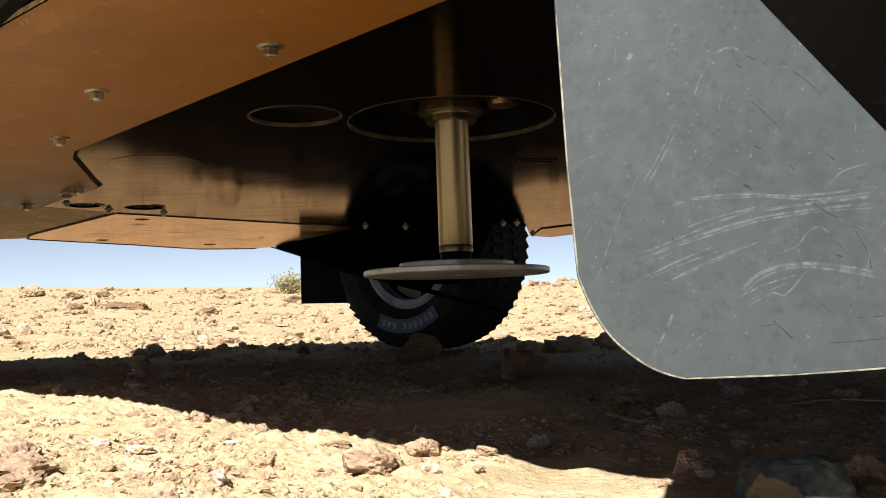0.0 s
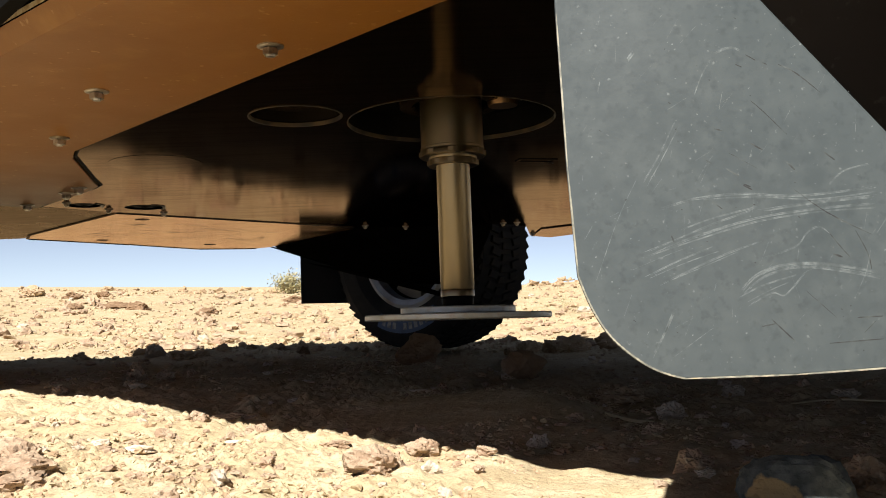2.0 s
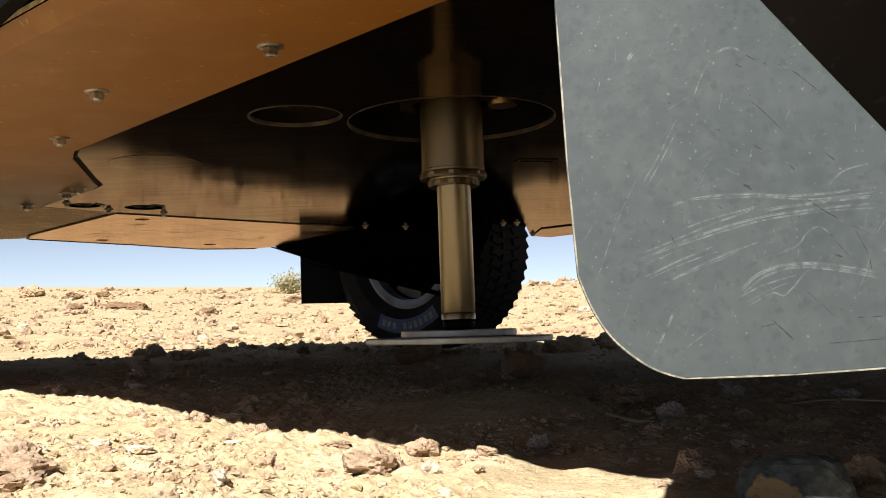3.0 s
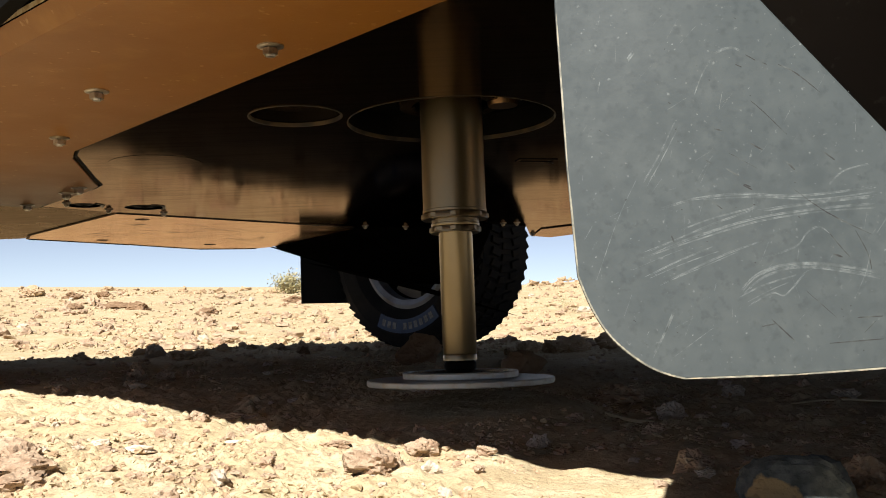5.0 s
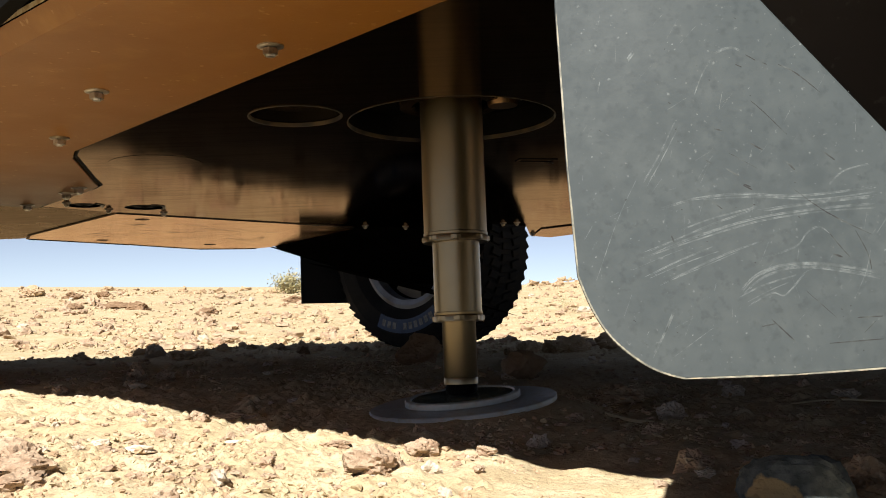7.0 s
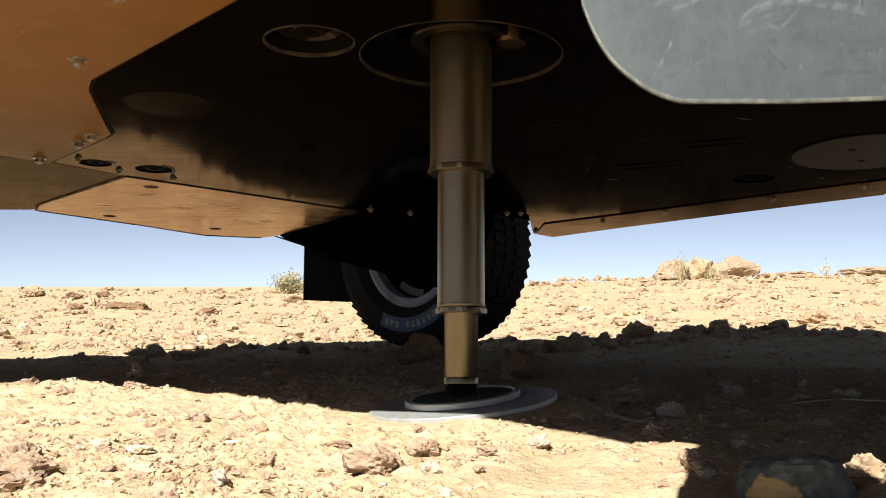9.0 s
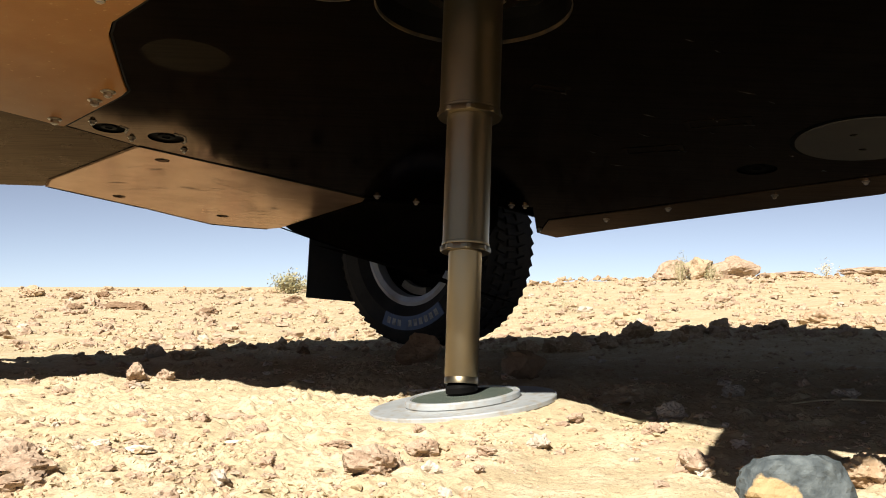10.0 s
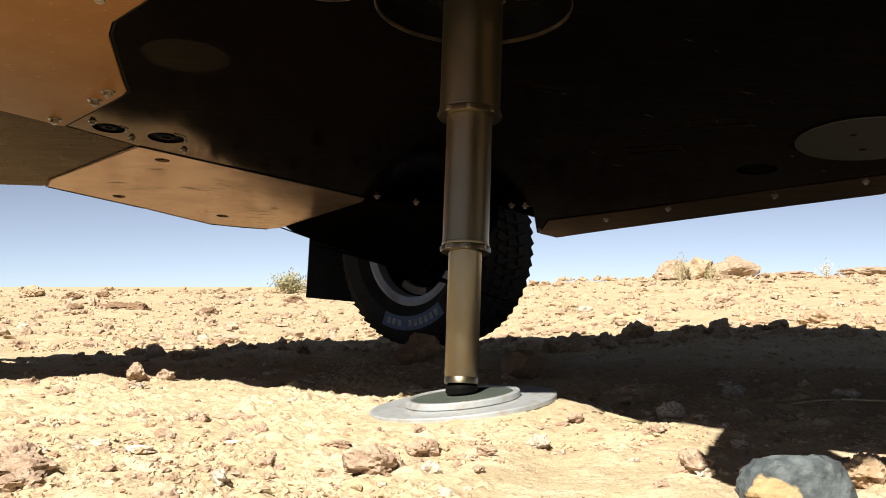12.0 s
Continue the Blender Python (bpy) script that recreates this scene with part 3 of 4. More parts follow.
bright = sheaf(bright[:36], 0.00042) + bright[36:]
edge = [(x + 0.0006, z + 0.0005) for x, z in near_outline[1:-6]]
on_sheet = lambda line: all(z < 0.308 - 1.2 * (x - 0.2) and x > 0.066 and z > 0.036 and (x > 0.12 or z > 0.036 + 1.1 * (0.12 - x)) for x, z in line)
bright, dark = [b for b in bright if on_sheet(b[0])], [d for d in dark if on_sheet(d[0])]
for name, lines, mat in (("worn_edge", [([a, b], 0.0013) for a, b in zip(edge, edge[1:])], M_EDGE), ("bright_scratch", bright, M_SCRATCH), ("dark_scratch", dark, M_DARKMARK)):
    bm = strokes(lines)
    tagged(part(name, bm, mat, near_flap), kind="stuff")

# liner runs on unseen to x 1.5, added length that shades the soil
part("arch_liner", hull([(0.19, -1.17, 0.20), (1.5, -1.17, 0.10), (1.5, -1.17, 0.52), (0.19, -1.17, 0.52), (0.19, -1.16, 0.20), (1.5, -1.16, 0.10), (1.5, -1.16, 0.52), (0.19, -1.16, 0.52)], 0.002), M_LINER, vehicle, "dusty dark wheel arch liner")
far_flap = part("mud_flap", flap_mesh([(0, 0), (0.42, 0), (0.42, 0.45), (0, 0.45)], 0.006), M_BLACK, vehicle, "flat black mud flap")
far_flap.data.materials[0] = M_FAR_FLAP
far_flap.matrix_basis = pose(-0.63, 2.58, 0.30, 90, 0, 20)


# the body above, added, plain and closed; its outline is fitted to the ground shadow
def body_shell():
    bm = bmesh.new()
    low = [pq(-1.85, -0.80), pq(-1.85, 0.25), pq(-1.85, 1.05), pq(-1.0, 1.05), pq(-0.95, 1.80), pq(2.9, 1.80), pq(2.9, -1.10), pq(0.15, -0.93), pq(-0.5, -0.80), pq(-0.9, -0.83)]
    mid = [pq(-1.7, -0.80), pq(-2.05, 0.25), pq(-1.95, 1.05), pq(-1.0, 1.05), pq(-0.8, 1.78), pq(2.9, 1.78), pq(2.9, -1.08), pq(0.15, -0.91), pq(-0.5, -0.78), pq(-0.9, -0.81)]
    top = [pq(-0.9, -0.60), pq(-0.95, 0.2), pq(-0.9, 0.95), pq(-0.6, 1.2), pq(-0.4, 1.55), pq(2.2, 1.55), pq(2.2, -0.60), pq(0.15, -0.60), pq(-0.3, -0.60), pq(-0.6, -0.60)]
    rings = [[bm.verts.new((x, y, z)) for x, y in ring] for ring, z in ((low, BELLY + 0.012), (mid, BELLY + 0.72), (top, BELLY + 1.25))]
    n = len(low)
    for a, b in zip(rings, rings[1:]):
        for i in range(n):
            bm.faces.new((a[i], a[(i + 1) % n], b[(i + 1) % n], b[i]))
    bm.faces.new(rings[-1])
    bmesh.ops.recalc_face_normals(bm, faces=bm.faces)
    bmesh.ops.solidify(bm, geom=bm.faces[:], thickness=0.02)
    return bm


part("body_shell", body_shell(), M_SHELL, vehicle, "plain added body shell above the underbody plates, black for the shade there")


# unseen slab, added to keep sunlight off the far tyre
part("wheel_shade", slab([pq(-1.75, 0.9), pq(-1.75, 1.84), pq(-0.85, 1.84), pq(-0.85, 0.9)], BELLY + 0.40, BELLY + 0.43, bevel=0.006), M_SHELL, vehicle, "added black slab that keeps the sun off the wheel")


# wheel: axle along its own y, inner face towards -y
def tyre_mesh(radius, width):
    half = width / 2
    prof = [(radius * 0.58, -half * 0.80), (radius * 0.70, -half), (radius * 0.86, -half * 1.02), (radius * 0.95, -half * 0.92), (radius * 0.985, -half * 0.8),
            (radius * 0.985, half * 0.8), (radius * 0.95, half * 0.92), (radius * 0.86, half * 1.02), (radius * 0.70, half), (radius * 0.58, half * 0.80), (radius * 0.58, -half * 0.80)]
    bm = lathe(prof, 72)
    bmesh.ops.rotate(bm, verts=bm.verts, cent=(0, 0, 0), matrix=Matrix.Rotation(radians(-90), 3, "X"))
    return bm


def turn_y(bm):
    bmesh.ops.rotate(bm, verts=bm.verts, cent=(0, 0, 0), matrix=Matrix.Rotation(radians(-90), 3, "X"))
    return bm


def sector(r0, r1, a0, a1, y, n, thick):
    bm = bmesh.new()
    rows = []
    for i in range(n + 1):
        a = a0 + (a1 - a0) * i / n
        rows.append([bm.verts.new((r * math.cos(a), y + d, r * math.sin(a))) for r, d in ((r0, 0), (r1, 0), (r1, thick), (r0, thick))])
    for a, b in zip(rows, rows[1:]):
        for k in range(4):
            bm.faces.new((a[k], a[(k + 1) % 4], b[(k + 1) % 4], b[k]))
    bm.faces.new(rows[0])
    bm.faces.new(rows[-1][::-1])
    bmesh.ops.recalc_face_normals(bm, faces=bm.faces)
    return bm


def wheel(lugs, radius=0.412, width=0.33):
    tyre = part("wheel", tyre_mesh(radius, width), M_RUBBER, vehicle, "off-road wheel with a black lugged tyre")
    h = width / 2
    block = bmesh.new()
    bmesh.ops.create_cube(block, size=1)
    bmesh.ops.scale(block, vec=(radius * 0.034, width * 0.15, radius * 0.068), verts=block.verts)
    bmesh.ops.bevel(block, geom=block.edges[:], offset=0.002, segments=1, affect="EDGES")
    lug = mesh_of(block, "tread_lug", M_RUBBER)
    for i in range(58 if lugs else 0):
        for row in range(5):
            a = 2 * math.pi * (i + 0.5 * (row % 2)) / 58
            ob = new("tread_lug", lug)
            ob.parent = tyre
            inset = 0.024 if row in (0, 4) else 0.0
            ob.matrix_basis = Matrix.Rotation(a, 4, "Y") @ Matrix.Translation((radius * (0.988 - inset), (row - 2) * width * 0.19, 0)) @ Matrix.Rotation(0.3 * (row - 2), 4, "X")
    part("rim", turn_y(lathe([(radius * 0.60, -h * 0.84), (radius * 0.565, -h * 0.87), (radius * 0.515, -h * 0.80), (radius * 0.505, -h * 0.55), (radius * 0.57, -h * 0.5), (radius * 0.60, -h * 0.84)], 64)), M_RIM, tyre, "silver rim edge", True)
    part("disc", turn_y(lathe([(radius * 0.575, -h * 0.52), (radius * 0.52, -h * 0.45), (radius * 0.50, h * 0.2), (radius * 0.14, h * 0.25), (radius * 0.14, h * 0.4), (radius * 0.56, h * 0.35), (radius * 0.58, -h * 0.5), (radius * 0.575, -h * 0.52)], 48)), M_BLACK, tyre, "dark wheel disc", True)
    part("hub", turn_y(lathe([(0.09, -h * 0.7), (0.12, -h * 0.6), (0.12, h * 0.15), (0.06, h * 0.15)], 32)), M_BLACK, tyre, "dark hub carrier", True)
    part("brake_casting", sector(radius * 0.42, radius * 0.495, radians(-126), radians(-84), -h * 0.42, 12, 0.03), M_BRAKE, tyre, "pale grey brake casting")
    part("marking", sector(radius * 0.70, radius * 0.835, radians(-112), radians(-52), -h * 1.04, 24, 0.008), M_BLUE, tyre, "blue tyre marking band")
    for i in range(10):
        a = radians(-108 + i * 5.4)
        if i == 3:
            continue
        part("marking_bar", sector(radius * 0.735, radius * 0.80, a, a + radians(3.4), -h * 1.04 - 0.0015, 3, 0.006), M_WHITE, tyre)
    return tyre


far_wheel = wheel(True)
WHEEL_TURN = 42.0
WHEEL_REST = pose(-0.058, 4.44, 0.396, 0, 0, -WHEEL_TURN)
for p, q in ((-1.6, -0.72), (1.6, 1.48), (1.47, -0.62)):
    spare = wheel(False)
    spare.matrix_basis = pose(*pq(p, q), 0.33, 0, 0, -WHEEL_TURN + (180 if q < 0 else 0))


# bolts
def bolt(x, y, z=BELLY, size=0.012):
    bm = lathe([(size * 1.6, z), (size * 1.6, z - 0.0015), (size * 1.15, z - 0.003)], 20)
    head = bmesh.ops.create_cone(bm, cap_ends=True, segments=6, radius1=size * 0.95, radius2=size * 0.95, depth=size * 0.75)["verts"]
    bmesh.ops.translate(bm, vec=(0, 0, z - 0.004 - size * 0.37), verts=head)
    tip = bmesh.ops.create_cone(bm, cap_ends=True, segments=12, radius1=size * 0.5, radius2=size * 0.55, depth=size * 0.3)["verts"]
    bmesh.ops.translate(bm, vec=(0, 0, z - 0.004 - size * 0.85), verts=tip)
    bmesh.ops.translate(bm, vec=(x, y, 0), verts=bm.verts)
    return part("bolt", bm, M_BOLT, vehicle)


for x, y in ((-0.257, -0.554), (-0.567, -0.342), (-0.745, -0.008), (-1.117, 0.80), (-0.90, 0.562), (-0.955, 0.632)):
    bolt(x, y, BELLY - 0.006)
for x, y in ((-1.022, 0.825), (-0.953, 0.967), (-0.825, 1.068), (-0.275, 1.567 - 0.03), (-0.143, 1.60), (0.188, 1.60), (0.235, 1.60), (0.318, 1.946)):
    bolt(x, y, BELLY, 0.0075)
for x, y in ((0.537, 1.736), (0.72, 1.55), (1.016, 1.33), (1.231, 1.13)):
    bolt(x, y, BELLY - 0.004, 0.0075)

# ---- the jack ----
jack = thing("hydraulic_jack", "telescopic steel hydraulic jack with a round foot, under the vehicle", "jack", m=jack_pose(0))


def tube(r, length, collar):
    c = r + collar
    return lathe([(r * 0.8, -0.0), (c, 0.0), (c, 0.010), (c - 0.001, 0.012), (c * 0.985, 0.013), (c * 0.985, 0.017), (r, 0.018), (r, length), (r * 0.8, length), (r * 0.8, 0)], 64)


def hex_collar(r, z, tall):
    bm = bmesh.new()
    vs = bmesh.ops.create_cone(bm, cap_ends=True, segments=8, radius1=r, radius2=r, depth=tall)["verts"]
    bmesh.ops.translate(bm, vec=(0, 0, z), verts=vs)
    bmesh.ops.bevel(bm, geom=bm.edges[:], offset=0.0012, segments=1, affect="EDGES")
    return bm


outer_tube = part("outer_tube", tube(0.0595, 0.62, 0.002), M_STEEL, jack, "wide brushed steel tube", True)
part("collar", hex_collar(0.0645, 0.006, 0.010), M_STEEL, outer_tube, "steel ring nut")
middle_tube = part("middle_tube", tube(0.0445, 0.60, 0.002), M_STEEL, jack, "brushed steel middle tube", True)
part("collar", hex_collar(0.0495, 0.006, 0.010), M_STEEL, middle_tube, "steel ring nut")
inner_tube = part("inner_tube", tube(0.0318, 0.60, 0.0), M_STEEL, jack, "narrow brushed steel ram", True)
foot_plate = part("foot_plate", lathe([(0.02, -0.043), (0.173, -0.043), (0.175, -0.041), (0.175, -0.034), (0.173, -0.032), (0.02, -0.032), (0.02, -0.043)], 96), M_FOOT, jack, "round aluminium foot plate")
part("foot_ring", lathe([(0.107, -0.031), (0.108, -0.030), (0.108, -0.021), (0.106, -0.019), (0.098, -0.019), (0.096, -0.023), (0.03, -0.023), (0.03, -0.031), (0.107, -0.031)], 72), M_FOOT, foot_plate, "raised aluminium ring")
part("foot_joint", lathe([(0.096, -0.022), (0.094, -0.0205), (0.034, -0.0195), (0.02, -0.0185)], 48), M_JOINT, foot_plate, "dark green rubber joint cover")
# neck coloured black to give the shaded gap between ram and foot
part("dark_gap_neck", lathe([(0.024, -0.0195), (0.03, -0.014), (0.03, -0.004), (0.024, 0.004)], 32), M_BLACK, foot_plate, "black neck that stands in for the dark gap under the ram", True)

# openings and covers in the skid plate
def cover(name, x, y, r, z, tall, mat, label, holes=()):
    bm = slab(circle(x, y, r, 48), z, z + tall, holes)
    return part(name, bm, mat, vehicle, label)


cover("round_cover", 1.085, 0.735, 0.19, BELLY - 0.004, 0.003, M_COVER, "dull grey round cover plate", [circle(1.03, 0.70, 0.012, 12), circle(1.10, 0.82, 0.012, 12)])
cover("flush_cover", -0.648, 0.315, 0.10, BELLY - 0.0006, 0.0004, M_COVER_BLACK, "flush black round cover")
cover("opening_backing", 0, -0.01, 0.23, BELLY + 0.14, 0.004, M_BLACK, "dark plate inside the jack opening", [circle(0, 0, 0.066, 32)])
# wall and ring are blackened to give the recess its shade
part("opening_wall", lathe([(0.1985, BELLY + 0.007), (0.19, BELLY + 0.05), (0.145, BELLY + 0.066), (0.142, BELLY + 0.07), (0.195, BELLY + 0.055), (0.205, BELLY + 0.007), (0.1985, BELLY + 0.007)], 64), M_BLACK, vehicle, "wall of the jack opening, black for the shade inside", True).matrix_basis = Matrix.Translation((0, -0.01, 0))
part("gland_ring", lathe([(0.075, BELLY + 0.03), (0.098, BELLY + 0.03), (0.102, BELLY + 0.034), (0.102, BELLY + 0.062), (0.07, BELLY + 0.062), (0.07, BELLY + 0.034), (0.075, BELLY + 0.03)], 48), M_COVER_BLACK, vehicle, "gland ring round the jack, dark for the shade inside", True)
for x, y, a, k in ((0.54, 0.90, -0.35, 1.0), (0.66, 0.65, -0.35, 1.0), (0.2, 0.44, 0.25, 0.55)):
    turn = Matrix.Translation((x, y, 0)) @ Matrix.Rotation(a, 4, "Z") @ Matrix.Diagonal((k, k, 1, 1))
    handle = part("recessed_handle", slab([(-0.085, -0.032), (0.085, -0.032), (0.085, 0.032), (-0.085, 0.032)], BELLY - 0.002, BELLY - 0.0004, [[(-0.072, -0.022), (0.072, -0.022), (0.072, 0.022), (-0.072, 0.022)]]), M_COVER_BLACK, vehicle, "black frame of a recessed handle")
    handle.matrix_basis = turn
    part("scraped_corner", hull([(0.06, 0.03, BELLY - 0.002), (0.09, 0.036, BELLY - 0.002), (0.088, 0.03, BELLY - 0.004), (0.075, 0.028, BELLY - 0.002)]), M_BOLT, handle, "bright scraped corner")
cover("cover_gap", 1.085, 0.735, 0.204, BELLY - 0.0012, 0.001, M_BLACK, "dark gap round the grey cover", [circle(1.085, 0.735, 0.1895, 48)])
vent = part("vent", lathe([(0.084, BELLY + 0.008), (0.084, BELLY + 0.03), (0.06, BELLY + 0.022), (0.045, BELLY + 0.03), (0.03, BELLY + 0.018), (0.012, BELLY + 0.018), (0.012, BELLY + 0.034), (0.1, BELLY + 0.036), (0.1, BELLY + 0.008), (0.084, BELLY + 0.008)], 40), M_COVER_BLACK, vehicle, "ribbed black drain cap", True)
ventring = part("vent_lip", lathe([(0.0835, BELLY - 0.0015), (0.0835, BELLY + 0.006), (0.086, BELLY + 0.006), (0.086, BELLY - 0.0015), (0.0835, BELLY - 0.0015)], 40), M_LIP, vehicle, "worn lip of the drain opening")
ventring.matrix_basis = Matrix.Translation((-0.285, -0.095, 0))
vent.matrix_basis = Matrix.Translation((-0.285, -0.095, 0))
rimring = part("opening_lip", lathe([(0.196, BELLY - 0.001), (0.196, BELLY + 0.007), (0.1982, BELLY + 0.007), (0.1982, BELLY - 0.001), (0.196, BELLY - 0.001)], 72), M_LIP, vehicle, "worn lip of the jack opening")
rimring.matrix_basis = Matrix.Translation((0, -0.01, 0))
part("bracket", hull([(0.075, 0.03, 0.54), (0.18, 0.06, 0.56), (0.17, 0.11, 0.56), (0.07, 0.09, 0.54), (0.075, 0.03, 0.57), (0.18, 0.06, 0.59), (0.17, 0.11, 0.59), (0.07, 0.09, 0.57)], 0.004), M_RECESS, vehicle, "oily metal bracket inside the opening")
part("hose_fitting", lathe([(0.028, 0.52), (0.03, 0.53), (0.03, 0.60), (0.02, 0.61)], 24), M_BRONZE, vehicle, "bronze hose fitting", True).matrix_basis = Matrix.Translation((0.098, -0.02, 0.0))
for k in range(16):
    rr = random.Random(k)
    x, y, a, n_ = rr.uniform(0.25, 1.1), rr.uniform(0.0, 1.1), rr.uniform(0.25, 0.9), rr.uniform(0.02, 0.06)
    dx, dy = n_ * math.cos(a), n_ * math.sin(a)
    part("scrape", hull([(x, y, BELLY - 0.0008), (x + dx, y + dy, BELLY - 0.0008), (x + dx * 0.5 + 0.002, y + dy * 0.5 + 0.002, BELLY - 0.0008), (x + dx * 0.5, y + dy * 0.5, BELLY - 0.002)]), M_BOLT, vehicle)

# ---- rocks ----
def rock_mesh(name, size, seed, mat, detail=2, rough=0.28):
    bm = bmesh.new()
    bmesh.ops.create_icosphere(bm, subdivisions=max(1, detail), radius=1)
    rnd = random.Random(seed)
    cuts = [(Vector((rnd.gauss(0, 1), rnd.gauss(0, 1), rnd.gauss(0, 1))).normalized(), rnd.uniform(0.55, 0.9)) for _ in range(9)]
    shift = Vector((seed * 1.7, seed * 0.3, 0))
    for v in bm.verts:
        p = v.co.copy()
        for n_, d in cuts:
            k = p.dot(n_) - d
            if k > 0:
                p -= n_ * k * 0.92
        p *= 1 + rough * noise.noise(p * 1.6 + shift) - rough * 0.5 * abs(noise.noise(p * 4 + shift)) + (rough * 0.3 * noise.noise(p * 9 + shift) if detail > 2 else 0) - (rough * 0.4 * abs(noise.noise(p * 16 + shift)) if detail > 3 else 0)
        v.co = (p.x * size[0], p.y * size[1], p.z * size[2])
    me = bpy.data.meshes.new(name)
    bm.to_mesh(me)
    bm.free()
    me.materials.append(mat)
    return me


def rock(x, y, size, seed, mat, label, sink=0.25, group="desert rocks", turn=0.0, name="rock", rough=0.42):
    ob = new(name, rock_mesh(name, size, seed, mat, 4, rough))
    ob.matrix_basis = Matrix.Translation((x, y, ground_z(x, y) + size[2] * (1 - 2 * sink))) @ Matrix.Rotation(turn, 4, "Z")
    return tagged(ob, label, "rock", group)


TANROCK, DARKROCK, PALE = "rough tan sandstone rock lying on the sand", "reddish brown rock half sunk in the soil", "pale limestone pebble on the soil"
GREYROCK = "smooth blue-grey basalt rock with a sandy patch"
SHADED = "dark stone at the edge of the vehicle's shadow"
BOULDER = "large weathered sandstone boulder on the far rise"
LEDGE = "low red-brown rock ledge on the sunny slope"
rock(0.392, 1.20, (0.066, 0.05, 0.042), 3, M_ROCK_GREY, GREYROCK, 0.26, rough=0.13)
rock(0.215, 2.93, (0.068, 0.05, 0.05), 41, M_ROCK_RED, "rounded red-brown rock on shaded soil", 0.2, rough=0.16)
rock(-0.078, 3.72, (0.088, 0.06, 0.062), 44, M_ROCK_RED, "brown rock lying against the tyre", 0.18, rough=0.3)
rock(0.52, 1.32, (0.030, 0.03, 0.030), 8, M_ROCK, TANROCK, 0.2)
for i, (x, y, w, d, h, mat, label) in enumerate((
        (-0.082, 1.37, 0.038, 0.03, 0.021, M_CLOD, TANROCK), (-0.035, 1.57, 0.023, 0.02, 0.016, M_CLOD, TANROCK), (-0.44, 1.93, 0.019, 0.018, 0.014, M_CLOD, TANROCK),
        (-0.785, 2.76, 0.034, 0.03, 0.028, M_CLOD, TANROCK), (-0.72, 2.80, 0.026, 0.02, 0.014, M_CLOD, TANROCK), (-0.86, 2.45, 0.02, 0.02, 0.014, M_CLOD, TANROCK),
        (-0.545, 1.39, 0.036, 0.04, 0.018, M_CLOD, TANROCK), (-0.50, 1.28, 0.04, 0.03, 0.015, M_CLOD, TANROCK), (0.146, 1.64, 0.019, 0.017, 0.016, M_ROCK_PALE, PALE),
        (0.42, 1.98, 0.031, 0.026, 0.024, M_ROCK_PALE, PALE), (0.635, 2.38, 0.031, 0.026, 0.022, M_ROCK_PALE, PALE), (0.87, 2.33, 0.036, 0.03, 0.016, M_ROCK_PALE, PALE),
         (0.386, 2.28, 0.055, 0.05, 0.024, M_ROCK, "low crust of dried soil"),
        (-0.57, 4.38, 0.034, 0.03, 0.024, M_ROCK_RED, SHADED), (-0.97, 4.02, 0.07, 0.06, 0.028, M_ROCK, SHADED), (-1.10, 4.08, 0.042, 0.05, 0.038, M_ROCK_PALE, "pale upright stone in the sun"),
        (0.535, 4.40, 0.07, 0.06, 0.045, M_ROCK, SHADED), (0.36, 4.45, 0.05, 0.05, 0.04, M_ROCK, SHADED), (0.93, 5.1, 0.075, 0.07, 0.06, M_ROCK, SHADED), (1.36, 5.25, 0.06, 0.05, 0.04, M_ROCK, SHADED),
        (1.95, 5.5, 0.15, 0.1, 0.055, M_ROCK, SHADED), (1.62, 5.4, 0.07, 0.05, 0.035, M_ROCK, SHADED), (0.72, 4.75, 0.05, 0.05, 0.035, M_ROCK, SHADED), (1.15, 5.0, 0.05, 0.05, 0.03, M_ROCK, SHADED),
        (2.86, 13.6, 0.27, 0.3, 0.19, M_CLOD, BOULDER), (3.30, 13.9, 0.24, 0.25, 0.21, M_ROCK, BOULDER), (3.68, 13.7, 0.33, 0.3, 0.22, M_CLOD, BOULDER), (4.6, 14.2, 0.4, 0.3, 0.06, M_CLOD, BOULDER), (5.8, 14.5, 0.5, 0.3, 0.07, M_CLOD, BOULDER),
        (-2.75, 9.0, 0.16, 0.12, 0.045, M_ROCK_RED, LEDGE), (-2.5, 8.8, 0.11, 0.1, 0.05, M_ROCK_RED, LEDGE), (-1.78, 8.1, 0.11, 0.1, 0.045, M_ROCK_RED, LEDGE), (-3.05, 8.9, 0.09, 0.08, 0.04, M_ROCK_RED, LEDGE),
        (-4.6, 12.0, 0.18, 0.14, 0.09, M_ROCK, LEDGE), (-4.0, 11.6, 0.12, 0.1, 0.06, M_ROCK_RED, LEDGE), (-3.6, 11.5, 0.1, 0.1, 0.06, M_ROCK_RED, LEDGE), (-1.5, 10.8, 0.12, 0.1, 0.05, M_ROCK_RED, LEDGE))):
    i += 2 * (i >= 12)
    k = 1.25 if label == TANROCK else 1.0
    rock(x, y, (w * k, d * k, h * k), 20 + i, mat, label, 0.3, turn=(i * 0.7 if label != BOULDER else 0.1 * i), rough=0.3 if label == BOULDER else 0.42)

